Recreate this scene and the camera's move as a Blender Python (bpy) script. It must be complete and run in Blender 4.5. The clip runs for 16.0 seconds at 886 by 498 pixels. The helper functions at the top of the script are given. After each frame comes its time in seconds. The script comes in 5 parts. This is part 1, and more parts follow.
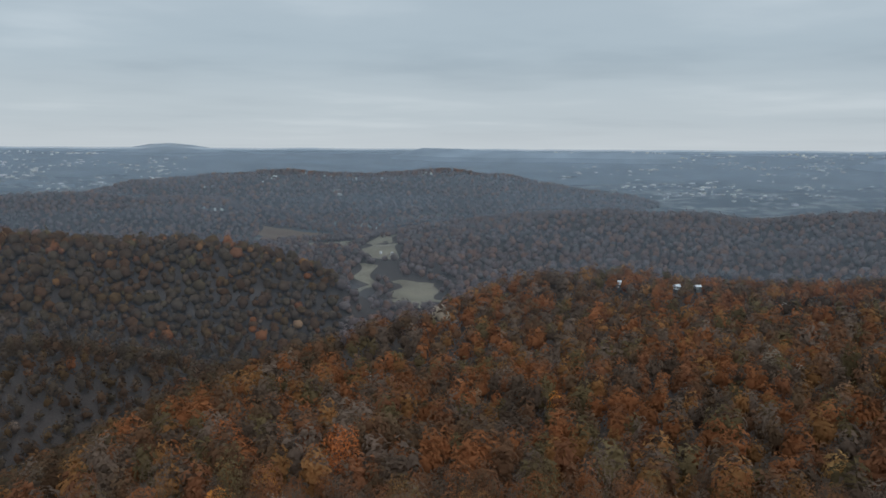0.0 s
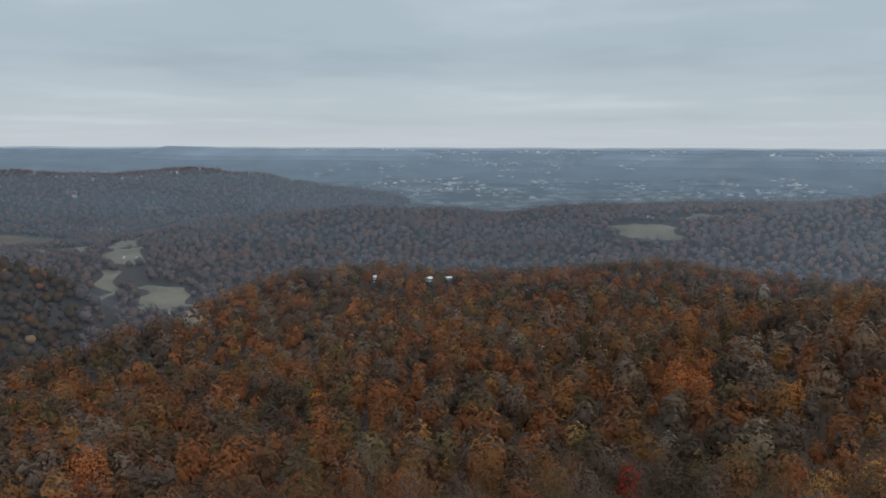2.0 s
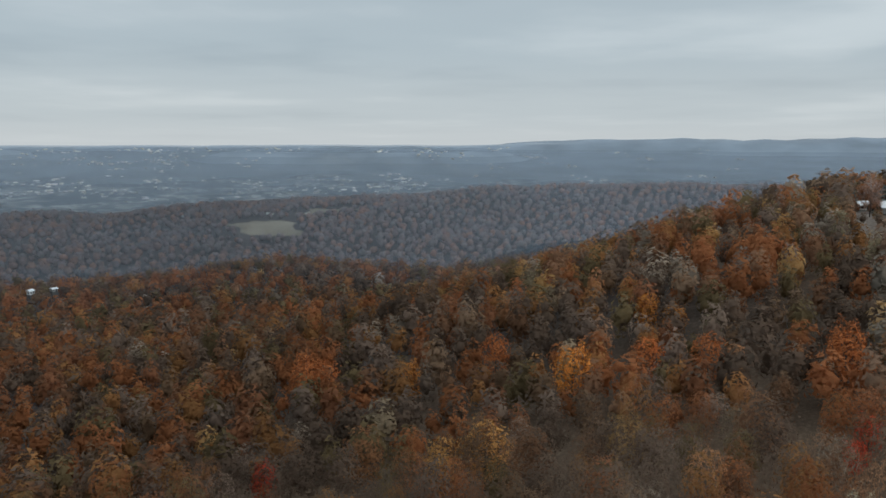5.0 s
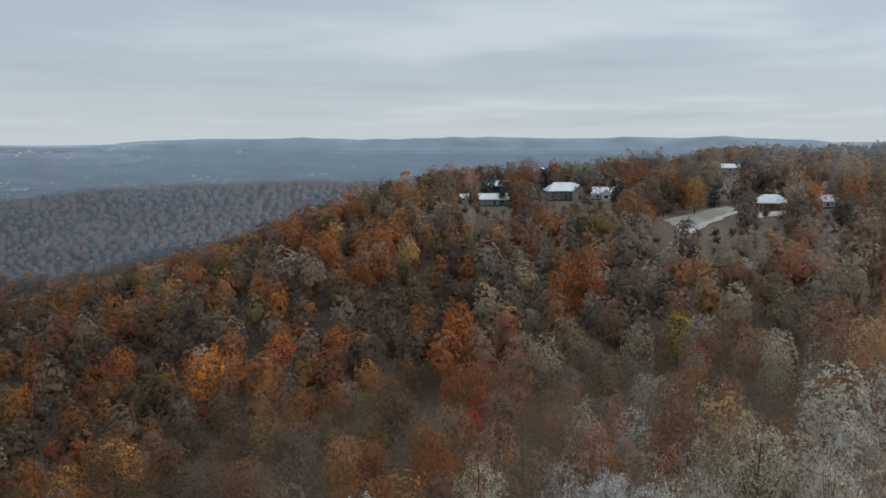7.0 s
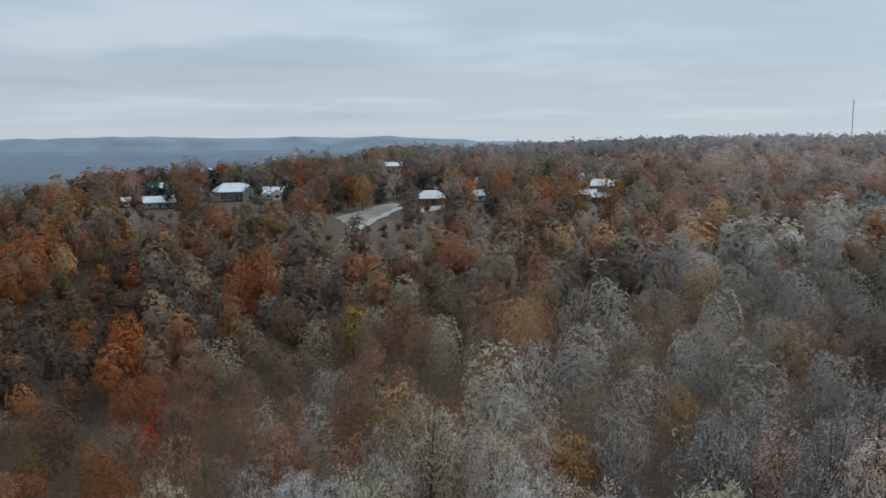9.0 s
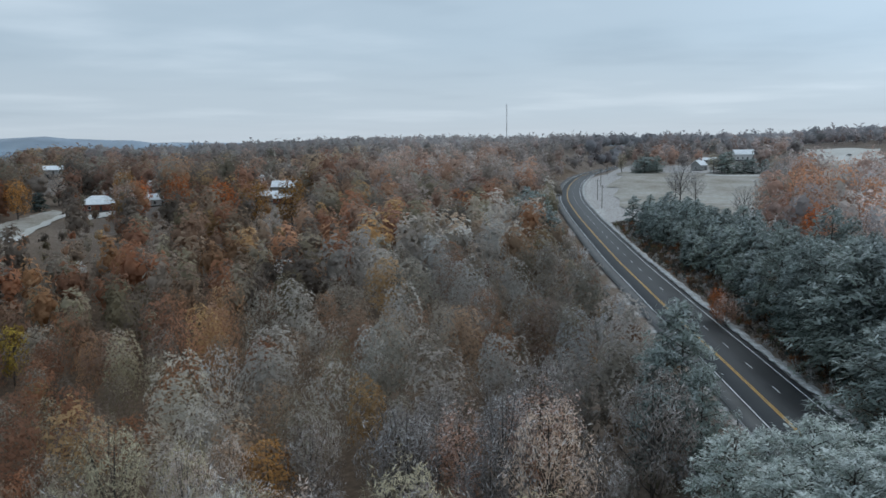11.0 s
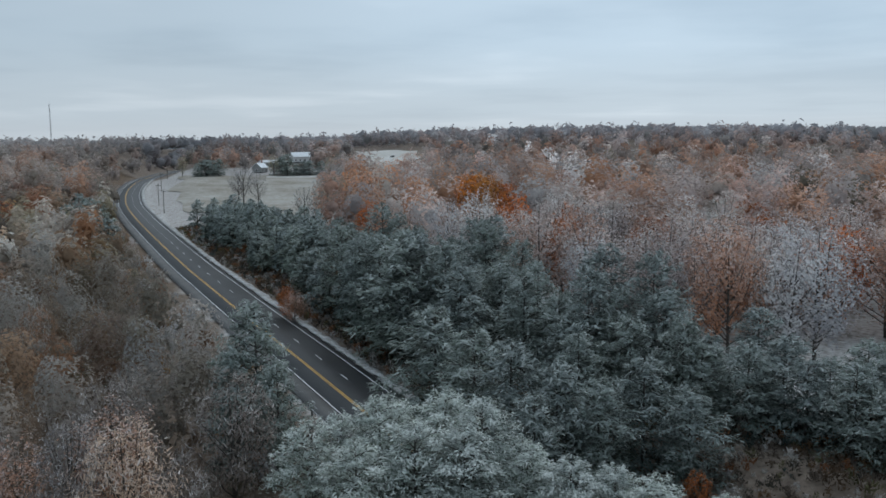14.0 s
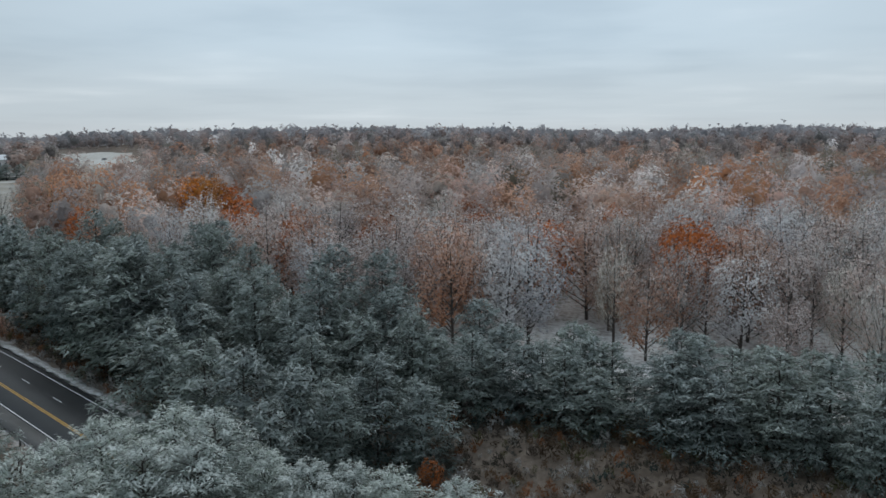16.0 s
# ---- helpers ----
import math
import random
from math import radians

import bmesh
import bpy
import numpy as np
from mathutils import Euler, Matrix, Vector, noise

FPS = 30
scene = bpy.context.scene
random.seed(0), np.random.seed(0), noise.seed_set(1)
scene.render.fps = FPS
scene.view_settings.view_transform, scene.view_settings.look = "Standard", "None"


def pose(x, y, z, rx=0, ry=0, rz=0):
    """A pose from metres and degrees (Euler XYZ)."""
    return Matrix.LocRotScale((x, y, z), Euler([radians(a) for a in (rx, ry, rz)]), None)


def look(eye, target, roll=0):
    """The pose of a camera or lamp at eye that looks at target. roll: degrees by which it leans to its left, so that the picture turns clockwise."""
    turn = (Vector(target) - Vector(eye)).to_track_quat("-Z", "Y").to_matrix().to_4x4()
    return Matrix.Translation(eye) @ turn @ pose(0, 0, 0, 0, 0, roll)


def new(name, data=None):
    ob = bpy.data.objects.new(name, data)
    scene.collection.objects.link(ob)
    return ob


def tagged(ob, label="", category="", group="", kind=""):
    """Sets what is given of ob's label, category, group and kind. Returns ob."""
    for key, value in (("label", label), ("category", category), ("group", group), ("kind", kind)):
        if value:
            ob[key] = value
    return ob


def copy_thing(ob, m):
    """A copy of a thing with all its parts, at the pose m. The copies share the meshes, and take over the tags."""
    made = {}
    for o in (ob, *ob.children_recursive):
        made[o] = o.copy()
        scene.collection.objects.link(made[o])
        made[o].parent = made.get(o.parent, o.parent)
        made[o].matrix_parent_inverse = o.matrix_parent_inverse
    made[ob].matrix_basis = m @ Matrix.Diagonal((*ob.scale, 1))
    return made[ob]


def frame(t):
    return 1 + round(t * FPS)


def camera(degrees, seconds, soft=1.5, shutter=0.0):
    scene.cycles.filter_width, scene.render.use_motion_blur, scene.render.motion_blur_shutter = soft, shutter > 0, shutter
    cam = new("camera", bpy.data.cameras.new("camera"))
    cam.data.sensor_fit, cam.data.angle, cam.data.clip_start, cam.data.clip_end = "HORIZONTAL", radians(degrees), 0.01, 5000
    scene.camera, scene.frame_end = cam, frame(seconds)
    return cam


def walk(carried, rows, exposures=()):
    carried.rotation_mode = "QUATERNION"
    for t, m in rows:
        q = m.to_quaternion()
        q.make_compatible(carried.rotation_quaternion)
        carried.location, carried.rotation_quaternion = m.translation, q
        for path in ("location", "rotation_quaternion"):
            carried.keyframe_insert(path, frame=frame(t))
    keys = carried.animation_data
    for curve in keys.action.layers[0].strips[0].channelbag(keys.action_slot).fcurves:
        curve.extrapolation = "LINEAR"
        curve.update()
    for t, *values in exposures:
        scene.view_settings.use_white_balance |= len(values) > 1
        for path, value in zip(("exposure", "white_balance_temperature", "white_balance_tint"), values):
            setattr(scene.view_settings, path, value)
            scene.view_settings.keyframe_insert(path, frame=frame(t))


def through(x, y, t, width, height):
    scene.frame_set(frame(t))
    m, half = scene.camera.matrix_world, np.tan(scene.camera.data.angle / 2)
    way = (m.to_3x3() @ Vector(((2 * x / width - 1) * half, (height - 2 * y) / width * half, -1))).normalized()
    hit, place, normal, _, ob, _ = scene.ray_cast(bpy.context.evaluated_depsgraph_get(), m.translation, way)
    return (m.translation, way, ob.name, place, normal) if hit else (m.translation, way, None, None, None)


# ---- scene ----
EYE = 40.0
cam = camera(54.98, 16.0, soft=1.6)
# seconds, yaw, pitch, roll: the aircraft hovers and turns on the spot
ROWS = [
    (0.0, -30.94, -6.84, 0.32), (0.5, -35.01, -6.88, 0.29), (1.0, -39.19, -6.90, 0.26), (1.5, -43.34, -6.93, 0.21),
    (2.0, -47.43, -6.94, 0.16), (2.5, -51.58, -6.91, 0.12), (3.0, -55.00, -6.92, 0.10), (3.2, -56.22, -6.93, 0.09),
    (5.3, -76.54, -7.12, -0.05), (5.5, -79.21, -7.13, -0.06), (6.0, -84.98, -7.12, -0.07), (6.5, -91.71, -7.14, -0.11),
    (7.0, -97.51, -7.18, -0.16), (7.5, -102.71, -7.19, -0.20), (8.0, -108.27, -7.24, -0.23), (8.5, -113.44, -7.26, -0.25),
    (9.0, -119.38, -7.28, -0.27), (9.2, -121.25, -7.28, -0.28), (11.3, -144.30, -7.33, -0.33), (11.5, -146.80, -7.34, -0.33),
    (12.0, -152.49, -7.38, -0.32), (12.5, -157.29, -7.38, -0.29), (13.0, -161.70, -7.36, -0.28), (13.5, -165.30, -7.35, -0.29),
    (14.0, -169.36, -7.28, -0.30), (14.5, -173.07, -7.25, -0.31), (15.0, -177.80, -7.24, -0.30), (15.5, -183.06, -7.25, -0.28),
    (16.0, -187.58, -7.26, -0.24),
]
EXPOSURES = [(0.0, 0.0, 6700, 10), (3.0, 0.0, 6750, 10), (5.5, 0.05, 6950, 10), (7.0, 0.07, 6750, 10), (9.0, 0.04, 6500, 10), (11.5, 0.04, 6250, 9), (12.5, 0.0, 6250, 9), (14.5, -0.04, 6550, 10), (16.0, -0.05, 6700, 10)]
walk(cam, [(t, pose(0, 0, EYE, 90 + pitch, 0, yaw) @ pose(0, 0, 0, 0, 0, roll)) for t, yaw, pitch, roll in ROWS], EXPOSURES)

# ---------------------------------------------------------------- sky and light
SUN_HEADING, SUN_HEIGHT = 190.0, 52.0
world = bpy.data.worlds.new("overcast_sky")
scene.world = world
world.use_nodes = True
wt = world.node_tree
wt.nodes.clear()


def node(tree, kind, **values):
    n = tree.nodes.new(kind)
    for key, value in values.items():
        if key in n.inputs:
            n.inputs[key].default_value = value
    return n


def link(tree, a, b):
    tree.links.new(a, b)


def math_node(tree, op, a, b=None):
    n = tree.nodes.new("ShaderNodeMath")
    n.operation = op
    for i, v in enumerate((a, b)):
        if v is None:
            continue
        if isinstance(v, (int, float)):
            n.inputs[i].default_value = v
        else:
            tree.links.new(v, n.inputs[i])
    return n.outputs[0]


def ramp(tree, fac, stops, smooth=False):
    n = tree.nodes.new("ShaderNodeValToRGB")
    els = n.color_ramp.elements
    while len(els) < len(stops):
        els.new(0.5)
    for e, (p, c) in zip(els, stops):
        e.position, e.color = p, (*c, 1)
    if smooth:
        n.color_ramp.interpolation = "EASE"
    tree.links.new(fac, n.inputs[0])
    return n.outputs[0]


def mix(tree, fac, a, b, mode="MIX"):
    n = tree.nodes.new("ShaderNodeMix")
    n.data_type, n.blend_type = "RGBA", mode
    for sock, v in ((n.inputs[0], fac), (n.inputs[6], a), (n.inputs[7], b)):
        if isinstance(v, (int, float)):
            sock.default_value = v
        elif isinstance(v, tuple):
            sock.default_value = (*v, 1)
        else:
            tree.links.new(v, sock)
    return n.outputs[2]


coord = node(wt, "ShaderNodeTexCoord").outputs["Generated"]
sep = node(wt, "ShaderNodeSeparateXYZ")
link(wt, coord, sep.inputs[0])
# a cloud deck: directions laid out on a level sheet overhead
up = math_node(wt, "ADD", math_node(wt, "MAXIMUM", sep.outputs[2], 0.0), 0.05)
deck = node(wt, "ShaderNodeCombineXYZ")
link(wt, math_node(wt, "DIVIDE", sep.outputs[0], up), deck.inputs[0])
link(wt, math_node(wt, "DIVIDE", sep.outputs[1], up), deck.inputs[1])
cl1 = node(wt, "ShaderNodeTexNoise", Scale=0.26, Detail=3.5, Roughness=0.45)
link(wt, deck.outputs[0], cl1.inputs["Vector"])
cl2 = node(wt, "ShaderNodeTexNoise", Scale=0.9, Detail=5.0, Roughness=0.5)
link(wt, deck.outputs[0], cl2.inputs["Vector"])
cloud = math_node(wt, "ADD", math_node(wt, "MULTIPLY", cl1.outputs[0], 0.75), math_node(wt, "MULTIPLY", cl2.outputs[0], 0.25))
gray = ramp(wt, cloud, [(0.32, (0.345, 0.435, 0.515)), (0.50, (0.430, 0.525, 0.605)), (0.68, (0.570, 0.660, 0.735))], True)
# brighter towards the veiled sun
sun_dir = (math.sin(radians(SUN_HEADING)) * 0.9, math.cos(radians(SUN_HEADING)) * 0.9, 0.43)
dot = node(wt, "ShaderNodeVectorMath")
dot.operation = "DOT_PRODUCT"
link(wt, coord, dot.inputs[0])
dot.inputs[1].default_value = sun_dir
glow = ramp(wt, dot.outputs["Value"], [(0.0, (0.90, 0.91, 0.92)), (0.55, (0.98, 0.99, 1.0)), (0.72, (1.03, 1.04, 1.05)), (1.0, (1.30, 1.33, 1.36))], True)
deckcol = mix(wt, 1.0, gray, glow, "MULTIPLY")
low = ramp(wt, sep.outputs[2], [(0.0, (0.83, 0.83, 0.83)), (0.035, (0.45, 0.45, 0.45)), (0.12, (0.0, 0.0, 0.0))], True)
deckcol = mix(wt, low, deckcol, (0.525, 0.585, 0.640))
# an overcast deck is brighter overhead than near the horizon
zenith = ramp(wt, sep.outputs[2], [(0.0, (1.0, 1.0, 1.0)), (0.30, (1.0, 1.0, 1.0)), (0.95, (1.5, 1.5, 1.5))], True)
deckcol = mix(wt, 1.0, deckcol, zenith, "MULTIPLY")
sky = wt.nodes.new("ShaderNodeTexSky")
sky.sky_type, sky.sun_disc = "NISHITA", False
sky.sun_elevation, sky.sun_rotation = radians(SUN_HEIGHT), radians(SUN_HEADING)
thin = mix(wt, 1.0, sky.outputs[0], (0.1, 0.1, 0.1), "MULTIPLY")
bg = node(wt, "ShaderNodeBackground", Strength=1.05)
link(wt, mix(wt, 0.94, thin, deckcol), bg.inputs["Color"])
link(wt, bg.outputs[0], node(wt, "ShaderNodeOutputWorld").inputs[0])

sun = new("sun", bpy.data.lights.new("sun", "SUN"))
sun.data.energy, sun.data.angle, sun.data.color = 0.7, radians(40), (1.0, 0.98, 0.95)
far_sun = Vector((math.sin(radians(SUN_HEADING)), math.cos(radians(SUN_HEADING)), math.tan(radians(SUN_HEIGHT)))) * 100
sun.matrix_world = look(far_sun, (0, 0, 0))


# ---------------------------------------------------------------- plan of the land
def polar(heading, d):
    return d * math.sin(radians(heading)), d * math.cos(radians(heading))


def smooth(v, a, b):
    t = np.clip((v - a) / (b - a), 0, 1)
    return t * t * (3 - 2 * t)


def waves(x, y, size, seed):
    rng = np.random.RandomState(seed)
    out = 0 * x
    for k in range(9):
        a, f, p = rng.uniform(0, 6.283), rng.uniform(0.6, 1.9), rng.uniform(0, 6.283)
        out = out + np.sin((x * math.cos(a) + y * math.sin(a)) * 6.283 * f / size + p)
    return out / 4.2


def catmull(points, per):
    pts = np.array(points, float)
    pts = np.vstack([2 * pts[0] - pts[1], pts, 2 * pts[-1] - pts[-2]])
    out = []
    for i in range(1, len(pts) - 2):
        for t in np.arange(per) / per:
            a, b, c, d = pts[i - 1:i + 3]
            out.append(0.5 * (2 * b + (c - a) * t + (2 * a - 5 * b + 4 * c - d) * t * t + (3 * b - a - 3 * c + d) * t ** 3))
    return np.array(out + [pts[-2]])


def heading_of(x, y):
    return (np.degrees(np.arctan2(x, y)) + 90) % 360 - 90


def climb(d):
    return 15.5 * (1 - np.exp(-np.maximum(d - 120, 0) / 300.0)) * 1.12


# the yellow line of the highway: heading, distance
ROAD_PLAN = [(163.77, 123.5), (161.78, 134.6), (159.9, 147.3), (156.07, 183), (154.05, 212), (152.16, 251), (150.31, 319),
             (149.4, 378), (148.93, 445), (149.06, 534), (149.63, 628), (150.38, 694), (151.89, 813), (153.6, 960)]
ROAD_XY = [(-170, -10), (-110, -30), (-60, -50), (-20, -71), (15.5, -95)] + [polar(*p) for p in ROAD_PLAN]
ROAD = catmull(ROAD_XY, 10)
ROAD_D = np.hypot(ROAD[:, 0], ROAD[:, 1])
_s = np.r_[0, np.cumsum(np.hypot(*np.diff(ROAD, axis=0).T))]
ROAD_S = _s
_near = _s[np.argmin(abs(ROAD[:, 0] - 34.5) + abs(ROAD[:, 1] + 118.6))]
ROAD_Z = np.where(_s > _near, 0.0, -0.012 * (_near - _s)) + np.where(_s > _near, 0.046 * 270 * (1 - np.exp(-(_s - _near) / 270.0)) * 1.15, 0)
_tan = np.gradient(ROAD, axis=0)
_tan /= np.linalg.norm(_tan, axis=1)[:, None]
ROAD_N = np.stack([-_tan[:, 1], _tan[:, 0]], -1)


def road_offset(x, y):
    """Nearest road sample, and the signed distance from the yellow line (plus: the north-east side)."""
    x, y = np.ravel(x), np.ravel(y)
    best, idx = np.full(len(x), 1e9), np.zeros(len(x), int)
    for i, p in enumerate(ROAD):
        q = (x - p[0]) ** 2 + (y - p[1]) ** 2
        m = q < best
        best[m], idx[m] = q[m], i
    side = (x - ROAD[idx, 0]) * ROAD_N[idx, 0] + (y - ROAD[idx, 1]) * ROAD_N[idx, 1]
    return np.sqrt(best) * np.sign(side), idx


def ridge(x, y, a, b, w, base):
    ax, ay, az = a
    bx, by, bz = b
    t = np.clip(((x - ax) * (bx - ax) + (y - ay) * (by - ay)) / ((bx - ax) ** 2 + (by - ay) ** 2), 0, 1)
    q = np.hypot(x - ax - t * (bx - ax), y - ay - t * (by - ay))
    return base + (az + t * (bz - az) - base) * np.exp(-(q / w) ** 2)


def plateau_edge(x):
    g = lambda c, w: np.exp(-((x - c) / w) ** 2)
    return -85 - 90 * g(170, 95) + 50 * g(420, 105) - 250 / (1 + np.exp(-(x - 560) / 50.0)) - 0.45 * np.maximum(x - 700, 0)


def plain(x, y):
    d = np.hypot(x, y)
    t = np.clip((d - 1900) / 2950, 0, 1)
    return -172 + 40 * t + 152 * t * t


def land(x, y):
    d = np.hypot(x, y)
    dn = y - plateau_edge(x)
    p = climb(d) + (0.012 + 0.018 * smooth(-y / (d + 1), 0.6, 0.9) + 0.013 * smooth(-y / (d + 1), 0.93, 0.99) * (x < 260)) * np.clip(d - 450, 0, 320) - 0.024 * np.clip(d - 1150, 0, 3000)
    p = p + np.interp(heading_of(x, y), (122, 133, 146, 160, 170, 182, 199, 208, 216), (0, 7, 4, 4.5, 8.5, 10.5, 9, 14, 12)) * np.clip((d - 620) / 270, 0, 1)
    drop = (0.185 + 0.20 * np.exp(-((x - 450) / 130) ** 2)) * (np.sqrt(np.maximum(dn, 0) ** 2 + 400) - 20)
    z = p - drop + 1.6 * waves(x, y, 130, 3) * smooth(dn, -20, 60)
    z = np.logaddexp(z / 9, (-70 + 5 * waves(x, y, 260, 5)) / 9) * 9
    r = np.hypot(x - 350, y - 100)
    rim = 330 + 85 * np.exp(-((np.degrees(np.arctan2(y - 100, x - 350)) - 75) / 28) ** 2) + 9 * waves(x, y, 300, 8)
    out = smooth(dn, 0, 160)
    z = z - out * 0.50 * (np.sqrt(np.maximum(r - rim, 0) ** 2 + 225) - 15)
    base = plain(x, y) + 3 * waves(x, y, 500, 11)
    z = np.logaddexp(z / 6, base / 6) * 6
    rough = 7 * waves(x, y, 340, 14)
    for a, b, w in RIDGES:
        q = ridge(x, y, a, b, w, base - 6)
        z = np.maximum(z, q + rough * np.clip((q - base) / 30, 0, 1))
    return z


def hd(heading, d, z):
    return (*polar(heading, d), z)


# crests of the hills: half width, then heading, distance, height from point to point
CRESTS = [
    (190, [(-14, 1050, -66), (3, 1000, -67), (6, 990, -68)]), (140, [(6, 990, -68), (13, 970, -65)]), (105, [(13, 970, -65), (17.3, 960, -73)]),
    (80, [(17.3, 960, -73), (20.2, 955, -86)]), (58, [(20.2, 955, -86), (22.4, 950, -99)]), (40, [(22.4, 950, -99), (25.0, 945, -124)]),
    (85, [(-4, 650, -100), (6.1, 640, -109), (11.1, 640, -117), (14.6, 630, -127), (17.6, 600, -150)]),
    (330, [(31.5, 1650, -133), (35.4, 1660, -113), (39.1, 1680, -102), (42.8, 1690, -97), (46, 1700, -100)]),
    (400, [(46, 1700, -100), (51.8, 1720, -108), (55.2, 1730, -101), (58.3, 1740, -89), (63.9, 1770, -85), (70.5, 1820, -83), (75, 1850, -80), (78, 1870, -70), (81.8, 1880, -63), (85.6, 1890, -58), (91.3, 1900, -58), (97, 1920, -60)]),
    (330, [(8.5, 2750, -118), (9.75, 2750, -107), (13.15, 2750, -74), (16.7, 2750, -62), (20.3, 2760, -48), (23.2, 2760, -52), (26.2, 2760, -62), (28.6, 2760, -54), (30.8, 2750, -43), (33.4, 2750, -60), (36.4, 2740, -84), (39.1, 2720, -125), (41.3, 2700, -154)]),
    (300, [(-8, 2250, -93), (6.5, 2250, -92), (13, 2300, -100)]),
    (150, [(10.5, 4700, 14), (13.4, 4700, 34), (15.7, 4700, 16)]),
    (250, [(79, 4800, 32), (88, 4750, 40), (116, 4700, 40), (129, 4700, 0)]),
    (170, [(59, 4000, -8), (76, 4000, -12)]), (160, [(30, 4400, 12), (45, 4300, 4)]),
]
RIDGES = [(hd(*a), hd(*b), w) for w, line in CRESTS for a, b in zip(line, line[1:])]


def ground(x, y):
    """Height of the bare ground, graded for the highway."""
    shape = np.shape(x)
    x, y = np.ravel(np.asarray(x, float)), np.ravel(np.asarray(y, float))
    z = land(x, y)
    d = np.hypot(x, y)
    m = np.where((d < 1010) & (y < 40))[0]
    if len(m):
        s, i = road_offset(x[m], y[m])
        a = np.abs(s + 1.8)
        near = smooth(ROAD_S[i], 30, 120) * (1 - smooth(ROAD_S[i], 330, 420))
        bank = np.where(s < 0, near * 3.6 * smooth(-s, 13, 26) * (1 - smooth(-s, 40, 80)), 0)
        flat = ROAD_Z[i] - 0.35
        k = 1 - smooth(a, 10.0, 34.0)
        z[m] = z[m] * (1 - k) + flat * k + bank
    return z.reshape(shape)


def gz(x, y):
    return float(ground(np.array([x]), np.array([y]))[0])


# ---------------------------------------------------------------- materials
def material(name, rough=0.85, metal=0.0, spec=0.3):
    m = bpy.data.materials.new(name)
    m.use_nodes = True
    t = m.node_tree
    b = t.nodes["Principled BSDF"]
    b.inputs["Roughness"].default_value, b.inputs["Metallic"].default_value = rough, metal
    b.inputs["Specular IOR Level"].default_value = spec
    return m, t, b


def noise_node(t, scale, detail=4.0, rough=0.55):
    g = t.nodes.new("ShaderNodeNewGeometry")
    n = node(t, "ShaderNodeTexNoise", Scale=scale, Detail=detail, Roughness=rough)
    t.links.new(g.outputs["Position"], n.inputs["Vector"])
    return n.outputs[0]


def bump(t, b, height, strength, distance):
    n = node(t, "ShaderNodeBump", Strength=strength, Distance=distance)
    t.links.new(height, n.inputs["Height"])
    t.links.new(n.outputs[0], b.inputs["Normal"])


def two_scale(name, dark, light, big, small, rough=0.85, relief=0.05, spec=0.3, metal=0.0):
    m, t, b = material(name, rough, metal, spec)
    a, c = noise_node(t, big), noise_node(t, small, 6.0, 0.6)
    f = math_node(t, "ADD", math_node(t, "MULTIPLY", a, 0.55), math_node(t, "MULTIPLY", c, 0.45))
    t.links.new(ramp(t, f, [(0.33, dark), (0.67, light)]), b.inputs["Base Color"])
    if relief:
        bump(t, b, c, 0.5, relief)
    return m


def thin_leaf(name, through=0.38, grain=4.0, gap=0.47):
    """Clustered small leaves or twigs: matt, letting part of the light through, with gaps between the bits."""
    m = bpy.data.materials.new(name)
    m.use_nodes = True
    t = m.node_tree
    t.nodes.clear()
    d, tr = t.nodes.new("ShaderNodeBsdfDiffuse"), t.nodes.new("ShaderNodeBsdfTranslucent")
    mx = t.nodes.new("ShaderNodeMixShader")
    mx.inputs[0].default_value = through
    t.links.new(d.outputs[0], mx.inputs[1])
    t.links.new(tr.outputs[0], mx.inputs[2])
    out = t.nodes.new("ShaderNodeOutputMaterial")
    if gap <= 0:
        t.links.new(mx.outputs[0], out.inputs[0])
        return m, t, d, tr
    cut = t.nodes.new("ShaderNodeMixShader")
    f = ramp(t, noise_node(t, grain, 2.0, 0.5), [(gap - 0.02, (0, 0, 0)), (gap + 0.02, (1, 1, 1))])
    t.links.new(f, cut.inputs[0])
    t.links.new(t.nodes.new("ShaderNodeBsdfTransparent").outputs[0], cut.inputs[1])
    t.links.new(mx.outputs[0], cut.inputs[2])
    t.links.new(cut.outputs[0], out.inputs[0])
    return m, t, d, tr


def leaf_material(name, grain, spread=0.1, gap=0.47, through=0.22):
    """Leaves or twigs whose colour is kept per tree, varied from spray to spray and grained within."""
    m, t, d, tr = thin_leaf(name, through, grain, gap)
    att = t.nodes.new("ShaderNodeAttribute")
    att.attribute_name = "tint"
    g = t.nodes.new("ShaderNodeNewGeometry")
    v = ramp(t, g.outputs["Random Per Island"], [(0.0, (1 - spread * 0.8,) * 3), (0.55, (1.0, 1.0, 1.0)), (1.0, (1 + spread,) * 3)])
    n1 = noise_node(t, 0.16, 4.0, 0.6)
    patchy = ramp(t, n1, [(0.32, (0.86, 0.86, 0.87)), (0.50, (1.0, 1.0, 1.0)), (0.68, (1.15, 1.14, 1.12))])
    clumps = ramp(t, noise_node(t, 0.85, 3.0, 0.6), [(0.34, (0.88, 0.88, 0.88)), (0.50, (1.0, 1.0, 1.0)), (0.66, (1.12, 1.12, 1.10))])
    patchy = mix(t, 1.0, patchy, clumps, "MULTIPLY")
    c = mix(t, 1.0, mix(t, 1.0, att.outputs["Color"], v, "MULTIPLY"), patchy, "MULTIPLY")
    t.links.new(c, d.inputs["Color"])
    t.links.new(c, tr.inputs["Color"])
    return m


